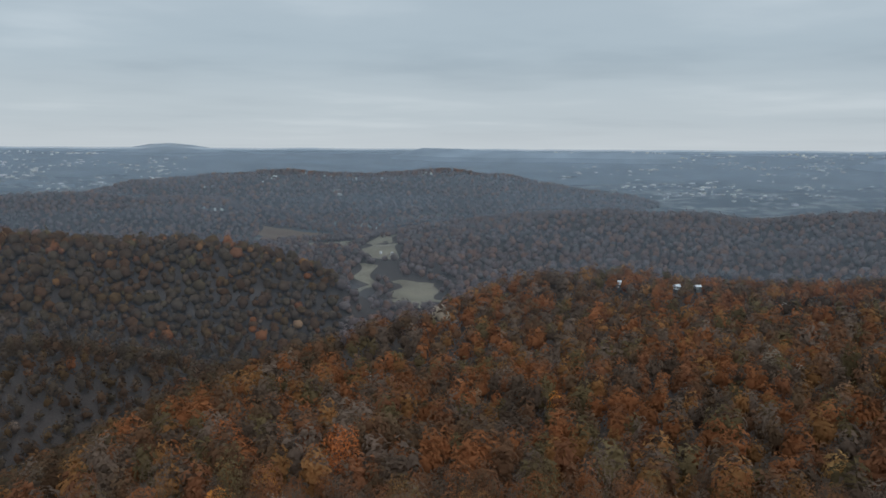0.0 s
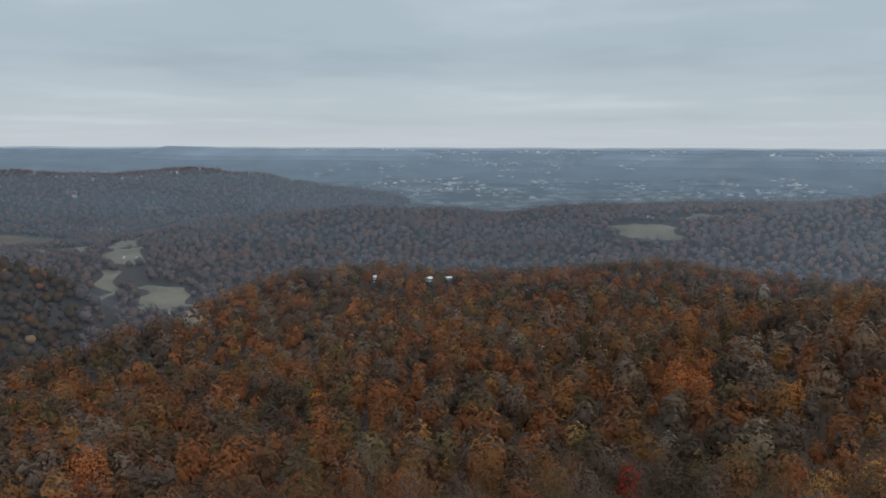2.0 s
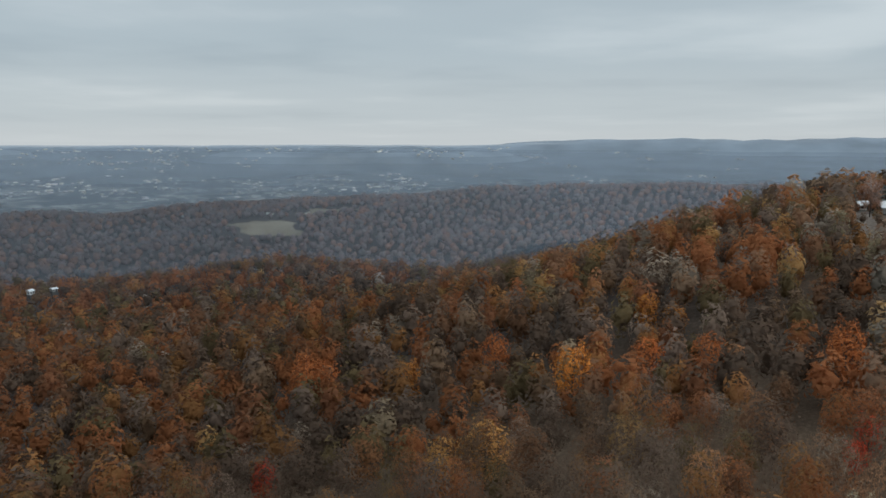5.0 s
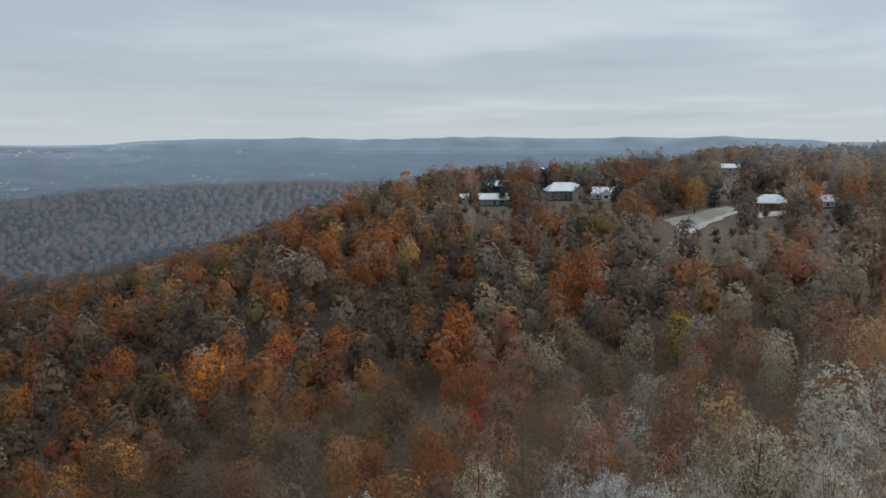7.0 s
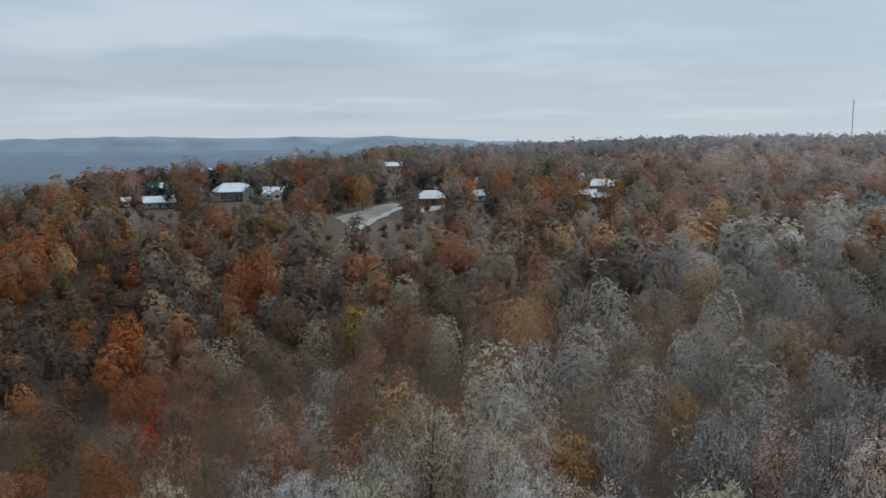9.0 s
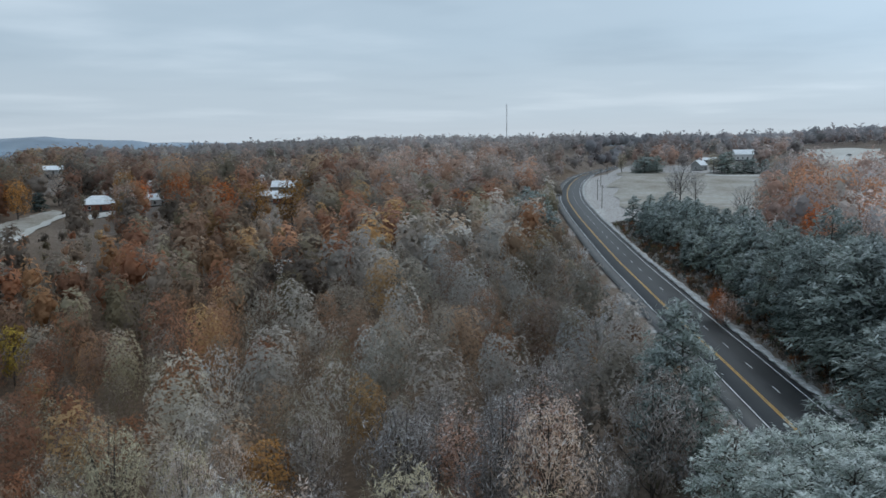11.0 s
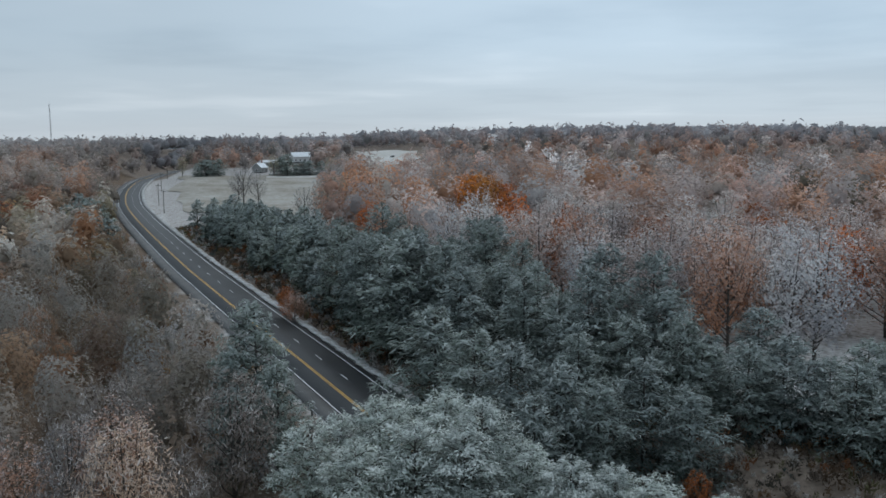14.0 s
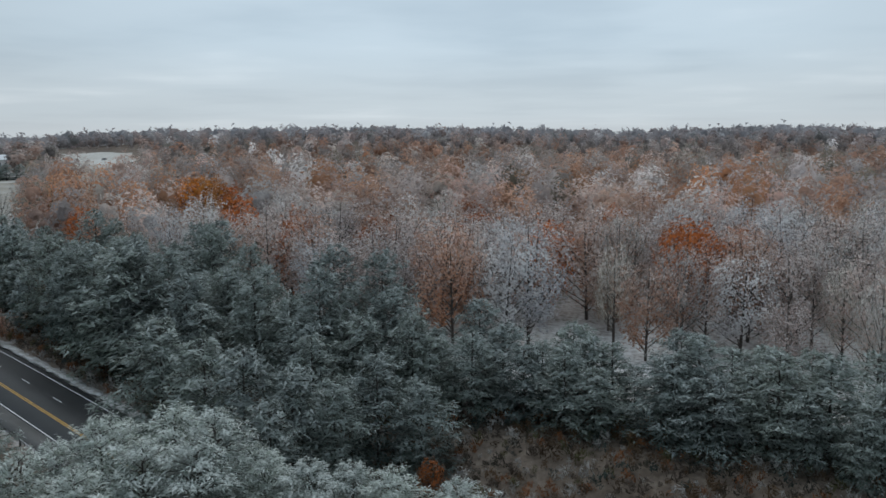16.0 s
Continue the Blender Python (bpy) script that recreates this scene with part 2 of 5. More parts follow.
def crown_material(name, col, frost=0.0, frost_col=(0.42, 0.44, 0.46)):
    """Leaves of one tree object: hue drifts from tree to tree, and tips carry rime."""
    m, t, d, tr = thin_leaf(name, 0.26, 6.5, 0.0)
    g = t.nodes.new("ShaderNodeNewGeometry")
    o = t.nodes.new("ShaderNodeObjectInfo")
    hue = ramp(t, o.outputs["Random"], [(0.0, tuple(c * k for c, k in zip(col, (0.66, 0.69, 0.75)))), (0.5, col), (1.0, tuple(c * k for c, k in zip(col, (1.32, 1.26, 1.18))))])
    v = ramp(t, g.outputs["Random Per Island"], [(0.0, (0.70, 0.70, 0.70)), (0.5, (1.0, 1.0, 1.0)), (1.0, (1.30, 1.30, 1.30))])
    c = mix(t, 1.0, hue, v, "MULTIPLY")
    if frost:
        r2 = math_node(t, "FRACT", math_node(t, "MULTIPLY", g.outputs["Random Per Island"], 37.0))
        f = ramp(t, r2, [(max(0.0, 1 - frost - 0.4), (0, 0, 0)), (min(1.0, 1 - frost + 0.4), (1, 1, 1))])
        up = t.nodes.new("ShaderNodeAttribute")
        up.attribute_name = "rime"
        usep = t.nodes.new("ShaderNodeSeparateColor")
        t.links.new(up.outputs["Color"], usep.inputs[0])
        c = mix(t, math_node(t, "MULTIPLY", math_node(t, "MULTIPLY", math_node(t, "ADD", f, 0.25), math_node(t, "POWER", usep.outputs[0], 1.6)), 0.85), c, frost_col)
    t.links.new(c, d.inputs["Color"])
    t.links.new(c, tr.inputs["Color"])
    return m


M_LEAF = leaf_material("forest_leaves", 6.0, 0.06, 0.0, 0.46)
M_LEAF_MID = leaf_material("hillside_leaves", 5.0, 0.04, 0.0, 0.46)
M_TWIG = leaf_material("rimed_twigs", 7.0, 0.08, 0.0, 0.42)
M_LEAF_FAR = leaf_material("far_leaves", 2.2, 0.04, 0.0, 0.46)
M_BARK = two_scale("bark", (0.045, 0.038, 0.032), (0.12, 0.105, 0.095), 2.0, 14.0, 0.9, 0.03)
M_ROOF = two_scale("frosted_shingles", (0.56, 0.58, 0.60), (0.84, 0.86, 0.88), 0.5, 5.0, 0.75, 0.02)
M_SIDING = two_scale("grey_siding", (0.26, 0.26, 0.25), (0.36, 0.36, 0.35), 0.6, 6.0, 0.7, 0.01)
M_BRICK = two_scale("red_brick", (0.17, 0.065, 0.045), (0.30, 0.12, 0.085), 0.8, 9.0, 0.85, 0.01)
M_WHITE = two_scale("white_paint", (0.62, 0.63, 0.63), (0.80, 0.80, 0.79), 0.7, 8.0, 0.6, 0.0)
M_DARK = two_scale("dark_trim", (0.03, 0.03, 0.032), (0.07, 0.07, 0.07), 1.0, 8.0, 0.5, 0.0)
M_STEEL = two_scale("galvanised_steel", (0.30, 0.31, 0.32), (0.46, 0.47, 0.48), 1.0, 12.0, 0.45, 0.0, 0.5, 0.8)
M_GLASS = material("window_glass", 0.08, 0.0, 0.6)[0]
M_GLASS.node_tree.nodes["Principled BSDF"].inputs["Base Color"].default_value = (0.02, 0.025, 0.03, 1)

# ground: leaf litter under the woods, rimed grass on the tableland, farmland out on the plain with blue-grey haze in
# its colour
M_GROUND, gt, gb = material("ground_cover", 0.95, 0.0, 0.1)
att = gt.nodes.new("ShaderNodeAttribute")
att.attribute_name = "cover"
csep = gt.nodes.new("ShaderNodeSeparateColor")
gt.links.new(att.outputs["Color"], csep.inputs[0])
n1, n2, n3 = noise_node(gt, 0.05), noise_node(gt, 0.9, 6.0, 0.65), noise_node(gt, 0.006, 5.0, 0.6)
litter = ramp(gt, n2, [(0.3, (0.085, 0.062, 0.045)), (0.55, (0.14, 0.098, 0.068)), (0.75, (0.22, 0.17, 0.13))])
rime = ramp(gt, n2, [(0.30, (0.20, 0.17, 0.14)), (0.46, (0.56, 0.555, 0.55)), (0.66, (0.78, 0.79, 0.80))])
n4 = noise_node(gt, 0.013, 4.0, 0.6)
# farm and woodland tones of the plain, distance haze painted in as blue-grey
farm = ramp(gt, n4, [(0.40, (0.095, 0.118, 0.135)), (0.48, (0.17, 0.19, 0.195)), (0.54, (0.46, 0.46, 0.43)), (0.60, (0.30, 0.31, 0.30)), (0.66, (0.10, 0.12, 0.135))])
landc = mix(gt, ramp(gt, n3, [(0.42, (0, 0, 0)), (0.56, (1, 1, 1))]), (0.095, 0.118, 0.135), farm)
c = mix(gt, csep.outputs[0], litter, rime)
c = mix(gt, csep.outputs[2], c, ramp(gt, n2, [(0.35, (0.052, 0.044, 0.041)), (0.65, (0.085, 0.072, 0.068))]))
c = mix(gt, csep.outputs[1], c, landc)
gt.links.new(c, gb.inputs["Base Color"])
bump(gt, gb, n2, 0.6, 0.15)

M_ASPHALT = two_scale("wet_asphalt", (0.014, 0.016, 0.018), (0.034, 0.036, 0.039), 0.12, 18.0, 0.60, 0.01, 0.3)
M_SHOULDER = two_scale("worn_shoulder", (0.060, 0.060, 0.060), (0.115, 0.114, 0.112), 0.2, 14.0, 0.7, 0.01)
M_YELLOW = two_scale("yellow_line_paint", (0.45, 0.25, 0.055), (0.66, 0.40, 0.10), 0.5, 9.0, 0.6, 0.0)
M_LINE = two_scale("white_line_paint", (0.52, 0.53, 0.54), (0.78, 0.79, 0.80), 0.5, 9.0, 0.6, 0.0)
M_BERM = two_scale("rimed_verge_grass", (0.16, 0.145, 0.12), (0.55, 0.56, 0.57), 0.6, 3.5, 0.9, 0.12)
M_FIELD_TAN = two_scale("tan_meadow", (0.17, 0.14, 0.10), (0.40, 0.385, 0.355), 0.045, 0.5, 0.95, 0.05)
M_FIELD_PALE = two_scale("rimed_meadow", (0.33, 0.31, 0.27), (0.56, 0.55, 0.53), 0.02, 0.4, 0.95, 0.05)
M_FIELD_VALLEY = two_scale("dull_meadow", (0.12, 0.102, 0.072), (0.27, 0.235, 0.175), 0.02, 0.3, 0.95, 0.05)
M_FIELD_RUST = two_scale("russet_meadow", (0.12, 0.075, 0.05), (0.21, 0.145, 0.10), 0.02, 0.3, 0.95, 0.05)


# ---------------------------------------------------------------- mesh helpers
def mesh_arrays(name, verts, quads=None, tris=None, mat=None, tint=None, layer="tint", normals=None):
    me = bpy.data.meshes.new(name)
    verts = np.asarray(verts, np.float32)
    nq = 0 if quads is None else len(quads)
    nt = 0 if tris is None else len(tris)
    loops = np.concatenate([np.ravel(f) for f in (quads, tris) if f is not None and len(f)]).astype(np.int32)
    me.vertices.add(len(verts))
    me.vertices.foreach_set("co", verts.ravel())
    me.loops.add(len(loops))
    me.loops.foreach_set("vertex_index", loops)
    me.polygons.add(nq + nt)
    me.polygons.foreach_set("loop_start", np.r_[np.arange(nq) * 4, nq * 4 + np.arange(nt) * 3].astype(np.int32))
    if tint is not None:
        a = me.attributes.new(layer, "FLOAT_COLOR", "POINT")
        a.data.foreach_set("color", np.c_[tint, np.ones(len(tint))].astype(np.float32).ravel())
    if mat:
        me.materials.append(mat)
    me.update(calc_edges=True)
    if normals is not None:
        a = me.attributes.new("custom_normal", "FLOAT_VECTOR", "POINT")
        a.data.foreach_set("vector", np.asarray(normals, np.float32).ravel())
    return me


def part(name, data, mat, parent, label=""):
    """One mesh object under a thing; data is a bmesh or a mesh."""
    if isinstance(data, bmesh.types.BMesh):
        me = bpy.data.meshes.new(name)
        data.to_mesh(me)
        data.free()
    else:
        me = data
    if mat and not me.materials:
        me.materials.append(mat)
    ob = new(name, me)
    ob.parent = parent
    if label:
        ob["label"] = label
    return ob


def box(bm, x0, y0, z0, x1, y1, z1):
    v = [bm.verts.new(c) for c in ((x0, y0, z0), (x1, y0, z0), (x1, y1, z0), (x0, y1, z0), (x0, y0, z1), (x1, y0, z1), (x1, y1, z1), (x0, y1, z1))]
    for f in ((0, 3, 2, 1), (4, 5, 6, 7), (0, 1, 5, 4), (1, 2, 6, 5), (2, 3, 7, 6), (3, 0, 4, 7)):
        bm.faces.new([v[i] for i in f])


def box_bm(*dims):
    bm = bmesh.new()
    box(bm, *dims)
    return bm


def tube(points, radii, sides=6):
    """Tapered tube along points: verts and quads."""
    pts, out, quads = np.array(points, float), [], []
    for i, (p, r) in enumerate(zip(pts, radii)):
        t = pts[min(i + 1, len(pts) - 1)] - pts[max(i - 1, 0)]
        t = t / (np.linalg.norm(t) + 1e-9)
        a = np.cross(t, (0.3, 0.9, 0.31))
        a /= np.linalg.norm(a)
        b = np.cross(t, a)
        for k in range(sides):
            w = 6.2832 * k / sides
            out.append(p + r * (a * math.cos(w) + b * math.sin(w)))
        if i:
            o = (i - 1) * sides
            for k in range(sides):
                quads.append((o + k, o + (k + 1) % sides, o + sides + (k + 1) % sides, o + sides + k))
    return np.array(out), np.array(quads)


def joined(pieces):
    vs, qs, n = [], [], 0
    for v, q in pieces:
        vs.append(v)
        qs.append(q + n)
        n += len(v)
    return np.vstack(vs), np.vstack(qs)


def sprays(rng, centres, normals, size, stretch=1.0, jitter=0.4, along=None, soft=0.96):
    """Small leaf sprays, one uneven triangle for each centre: verts, faces, and normals that follow the crown."""
    n = len(centres)
    nr = normals + rng.normal(0, jitter, (n, 3))
    nr /= np.linalg.norm(nr, axis=1)[:, None] + 1e-9
    ref = rng.normal(0, 1, (n, 3)) if along is None else along + rng.normal(0, 0.3, (n, 3))
    a = ref - (ref * nr).sum(1)[:, None] * nr
    a /= np.linalg.norm(a, axis=1)[:, None] + 1e-9
    b = np.cross(nr, a)
    s = size * rng.uniform(0.65, 1.4, (n, 1))
    la, lb = s * stretch * rng.uniform(0.8, 1.2, (n, 1)), s * rng.uniform(0.75, 1.2, (n, 1))
    k = rng.uniform(-0.5, 0.5, (n, 1))
    v = np.stack([centres - a * la - b * lb * (0.55 + 0.4 * k), centres - a * la * 0.6 + b * lb * (0.75 - 0.4 * k), centres + a * la * 1.2 + b * lb * k], 1)
    face = np.cross(v[:, 1] - v[:, 0], v[:, 2] - v[:, 0])
    flip = (face * normals).sum(1) < 0
    v[flip] = v[flip][:, [0, 2, 1]]
    face[flip] *= -1
    face /= np.linalg.norm(face, axis=1)[:, None] + 1e-9
    out = soft * normals / (np.linalg.norm(normals, axis=1)[:, None] + 1e-9) + (1 - soft) * face
    out /= np.linalg.norm(out, axis=1)[:, None] + 1e-9
    return v.reshape(-1, 3), np.arange(3 * n).reshape(n, 3), np.repeat(out, 3, 0)


def inner_mass(rng, cen, rad, whole_of, round_):
    """The dense inside of a crown: one rough faceted lump for each lobe, as loose triangles with normals."""
    g = 1.618
    ico = np.array([(-1, g, 0), (1, g, 0), (-1, -g, 0), (1, -g, 0), (0, -1, g), (0, 1, g), (0, -1, -g), (0, 1, -g), (g, 0, -1), (g, 0, 1), (-g, 0, -1), (-g, 0, 1)]) / 1.902
    tri = np.array([(0, 11, 5), (0, 5, 1), (0, 1, 7), (0, 7, 10), (0, 10, 11), (1, 5, 9), (5, 11, 4), (11, 10, 2), (10, 7, 6), (7, 1, 8), (3, 9, 4), (3, 4, 2), (3, 2, 6), (3, 6, 8), (3, 8, 9), (4, 9, 5), (2, 4, 11), (6, 2, 10), (8, 6, 7), (9, 8, 1)])
    V, N = [], []
    for c, r in zip(cen, rad):
        q = Euler(rng.uniform(0, 6.283, 3)).to_matrix()
        u = ico @ np.array(q)
        v = c + u * r * rng.uniform(0.80, 1.0, (12, 1))
        m = round_ * u + (1.15 - round_) * whole_of(v) + (0, 0, 0.10)
        V.append(v[tri].reshape(-1, 3))
        N.append((m / np.linalg.norm(m, axis=1)[:, None])[tri].reshape(-1, 3))
    return np.vstack(V), np.vstack(N)


def merged(a, b):
    """Two sets of loose triangles as one."""
    v = np.vstack([a[0], b[0]])
    return v, np.arange(len(v)).reshape(-1, 3), np.vstack([a[-1], b[-1]])


def lobed(rng, n, size, h=17.0, r=5.0, base=0.2, lobes=15, jitter=0.5, stretch=1.1, rise=None, inner=0.78, taper=0.0, puff=0.40, round_=0.55, dome=0.0, core=0):
    """A broadleaf crown of many rounded lobes, uneven in outline: verts, faces, normals.
    rise: None for leaves lying any way, or how strongly twigs point up; taper: narrower towards the top."""
    cen, rad = [], []
    zc, hz = h * (1 + base) / 2, h * (1 - base) / 2
    for i in range(lobes):
        u = rng.normal(0, 1, 3)
        u /= np.linalg.norm(u)
        q = rng.uniform(0.25, 0.72)
        w = 1 - taper * max(u[2], 0)
        cen.append((u[0] * r * q * w, u[1] * r * q * w, zc + u[2] * hz * q))
        rad.append(rng.uniform(puff - 0.10, puff + 0.10) * r)
    cen, rad = np.array(cen), np.array(rad)
    i = rng.choice(lobes, n, p=rad ** 2 / (rad ** 2).sum())
    u = rng.normal(0, 1, (n, 3))
    u[:, 2] = u[:, 2] * 0.8 + 0.35
    u /= np.linalg.norm(u, axis=1)[:, None]
    c = cen[i] + u * (rad[i] * rng.uniform(inner, 1.04, n))[:, None]
    k = int(dome * n)
    if k:
        # the outer shell of one rounded crown, uneven by a few soft bulges
        e = rng.normal(0, 1, (k, 3))
        e[:, 2] = e[:, 2] * 0.9 + 0.45
        e /= np.linalg.norm(e, axis=1)[:, None]
        bul = 1 + 0.13 * np.sin(3.1 * e[:, 0] * 2 + rng.uniform(0, 6)) * np.cos(2.7 * e[:, 1] * 2 + rng.uniform(0, 6)) + 0.08 * np.sin(6 * e[:, 2] + 5 * e[:, 0])
        c[:k] = e * (0.86 * r, 0.86 * r, 0.90 * hz) * (bul * rng.uniform(0.96, 1.03, k))[:, None] + (0, 0, zc)
        u[:k] = e
    whole = (c - (0, 0, zc - 0.2 * hz)) / (r, r, hz)
    nrm = round_ * u + (1.15 - round_) * whole + (0, 0, 0.10)
    nrm /= np.linalg.norm(nrm, axis=1)[:, None]
    along = None if rise is None else u * 0.75 + (0, 0, rise)
    out = sprays(rng, c, nrm, size, stretch, jitter, along)
    if core:
        big = np.argsort(-rad)[:core]
        out = merged(out, inner_mass(rng, np.vstack([cen[big], [(0, 0, zc)]]), np.r_[rad[big] * 0.74, r * 0.58], lambda p: (p - (0, 0, zc - 0.2 * hz)) / (r, r, hz), round_))
    return out


def branched(rng, n, size, h, r, base=0.14, stretch=1.2, rise=0.5, limbs_n=15, subs=8, puff=0.35, soft=0.92, jitter=0.35, thick=0.2, dome=0.45, core=0):
    """A broadleaf tree grown from its limbs: leaf or twig sprays (verts, faces, normals), then the wood as tubes."""
    lean = rng.normal(0, 0.025, 2)
    spine = [(lean[0] * z, lean[1] * z, z) for z in (-0.8, h * 0.2, h * 0.45, h * 0.7, h * 0.94)]
    wood = [tube(spine, (thick * 1.35, thick, thick * 0.72, thick * 0.4, 0.03), 6)]
    start, way, length = [], [], []
    for k in range(limbs_n):
        q = (k + rng.uniform(0, 1)) / limbs_n
        a = k * 2.399 + rng.normal(0, 0.35)
        u0 = 0.66 * q ** 1.1
        ut = min(0.98, u0 + rng.uniform(0.16, 0.32) + 0.08 * q)
        env = 0.62 + 0.95 * ut if ut < 0.4 else math.sqrt(max(0.0, 1 - ((ut - 0.4) / 0.66) ** 2))
        rr = r * env * rng.uniform(0.7, 1.0)
        z0, zt = h * (base * 0.7 + (1 - base) * u0 * 0.85), h * (base + (1 - base) * ut)
        p0 = np.array((lean[0] * z0, lean[1] * z0, z0))
        a2 = a + rng.normal(0, 0.2)
        p2 = np.array((math.cos(a2) * rr + lean[0] * zt, math.sin(a2) * rr + lean[1] * zt, zt))
        p1 = np.array((math.cos(a) * rr * 0.6, math.sin(a) * rr * 0.6, z0 + (zt - z0) * 0.38))
        wood.append(tube([p0, 0.25 * p0 + 0.5 * p1 + 0.25 * p2, p2], (thick * (0.5 - 0.25 * q), thick * 0.25, 0.025), 4))
        for j in range(subs):
            f = 0.28 + 0.72 * (j + rng.uniform(0, 1)) / subs
            p = (1 - f) ** 2 * p0 + 2 * f * (1 - f) * p1 + f * f * p2
            t = (1 - f) * (p1 - p0) + f * (p2 - p1)
            t = t / np.linalg.norm(t)
            d = 0.6 * t + 0.55 * rng.normal(0, 1, 3) + (0.35 * math.cos(a), 0.35 * math.sin(a), 0.35 * rise + 0.1)
            d = d / np.linalg.norm(d)
            start.append(p)
            way.append(d)
            length.append(r * rng.uniform(0.2, 0.40) * (1.1 - 0.3 * f))
            if j % 3 == 1:
                wood.append(tube([p, p + d * length[-1] * 0.95], (thick * 0.16, 0.015), 3))
    start, way, length = np.array(start), np.array(way), np.array(length)
    i = rng.choice(len(start), n, p=length / length.sum())
    c = start[i] + way[i] * (length[i] * rng.uniform(0.08, 1.08, n) ** 0.75)[:, None] + rng.normal(0, 1, (n, 3)) * (puff * length[i])[:, None]
    zc, hz = h * (1 + base) / 2, h * (1 - base) / 2
    whole = (c - (0, 0, zc - 0.25 * hz)) / (r, r, hz)
    nrm = 0.85 * whole + 0.35 * way[i] + (0, 0, 0.30)
    k = int(dome * n)
    if k:
        # leaves of the outer shell, in soft lumps
        e = rng.normal(0, 1, (k, 3))
        e[:, 2] = e[:, 2] * 0.9 + 0.45
        e /= np.linalg.norm(e, axis=1)[:, None]
        ph = rng.uniform(0, 6.283, 4)
        bul = 1 + 0.14 * np.sin(5.5 * e[:, 0] + ph[0]) * np.cos(5 * e[:, 1] + ph[1]) + 0.10 * np.sin(8 * e[:, 2] + 7 * e[:, 0] + ph[2]) + 0.07 * np.sin(12 * e[:, 1] + ph[3])
        c[:k] = e * (0.84 * r, 0.84 * r, 0.90 * hz) * (bul * rng.uniform(0.93, 1.03, k))[:, None] + (lean[0] * zc, lean[1] * zc, zc)
        nrm[:k] = e + (0, 0, 0.2)
    nrm /= np.linalg.norm(nrm, axis=1)[:, None]
    turn = way[i] * 0.9
    turn[:k] = nrm[:k] * 0.7
    along = turn + (0, 0, rise) if stretch > 1.6 else None
    out = sprays(rng, c, nrm, size, stretch, jitter, along, soft)
    if core:
        e = rng.normal(0, 1, (core, 3)) + (0, 0, 0.4)
        e /= np.linalg.norm(e, axis=1)[:, None]
        out = merged(out, inner_mass(rng, e * (0.42 * r, 0.42 * r, 0.50 * hz) + (0, 0, zc), rng.uniform(0.28, 0.36, core) * r, lambda p: (p - (0, 0, zc - 0.25 * hz)) / (r, r, hz), 0.4))
    return (*out, wood)


def exposure_of(v):
    """How much rime each vertex of a crown has caught: most on the upper, outer twigs."""
    z0, z1 = v[:, 2].min(), v[:, 2].max()
    t = (v[:, 2] - z0) / (z1 - z0)
    q = np.hypot(v[:, 0], v[:, 1])
    w = np.clip(0.15 + 0.75 * t + 0.45 * (q / q.max()) - 0.15, 0, 1)
    return np.repeat(w[:, None], 3, 1)


def pine_crown(rng, n_branch, per, h=15.0, r=4.6, base=0.06, size=0.22):
    """Spreading boughs in uneven tiers, drooping at the tips and hung with needle sprays: verts, faces, normals, and the boughs."""
    cs, ns, al, boughs = [], [], [], []
    bulge = rng.uniform(0, 6.283)
    for k in range(n_branch):
        t = (k + rng.uniform(0, 1)) / n_branch
        a = k * 2.399 + rng.normal(0, 0.4)
        z0 = h * (base + (0.96 - base) * t ** 1.1)
        ln = r * (1 - t ** 2.1) ** 0.75 * rng.uniform(0.55, 1.2) * (1 + 0.25 * math.sin(a + bulge)) * (0.85 + 0.15 * min(1, t * 4)) + 0.85
        lift = 0.60 - 0.45 * (1 - t) + rng.normal(0, 0.10)
        d = np.array((math.cos(a), math.sin(a), lift))
        side = np.array((-math.sin(a), math.cos(a), 0))
        if k % 2 == 0:
            boughs.append(tube([(0, 0, z0), d * ln * 0.55 + (0, 0, z0), d * ln * 0.95 + (0, 0, z0 - 0.2 * ln)], (0.07, 0.04, 0.015), 3))
        m = int(per * (0.35 + 0.75 * ln / r))
        for j in range(m):
            f = 1.05 * rng.uniform(0.06, 1) ** 0.55
            w = rng.normal(0, 0.33) * ln * (1.2 - f * 0.75)
            cs.append(d * ln * f + side * w + (0, 0, z0 - 0.22 * ln * f * f - 0.30 * abs(w) + rng.normal(0.08, 0.26)))
            ns.append((d[0] * 0.40, d[1] * 0.40, 0.95))
            al.append(d * 0.9 + side * np.sign(w) * 0.8 + (0, 0, -0.25))
    return (*sprays(rng, np.array(cs), np.array(ns), size, 2.1, 0.45, np.array(al), 0.75), boughs)


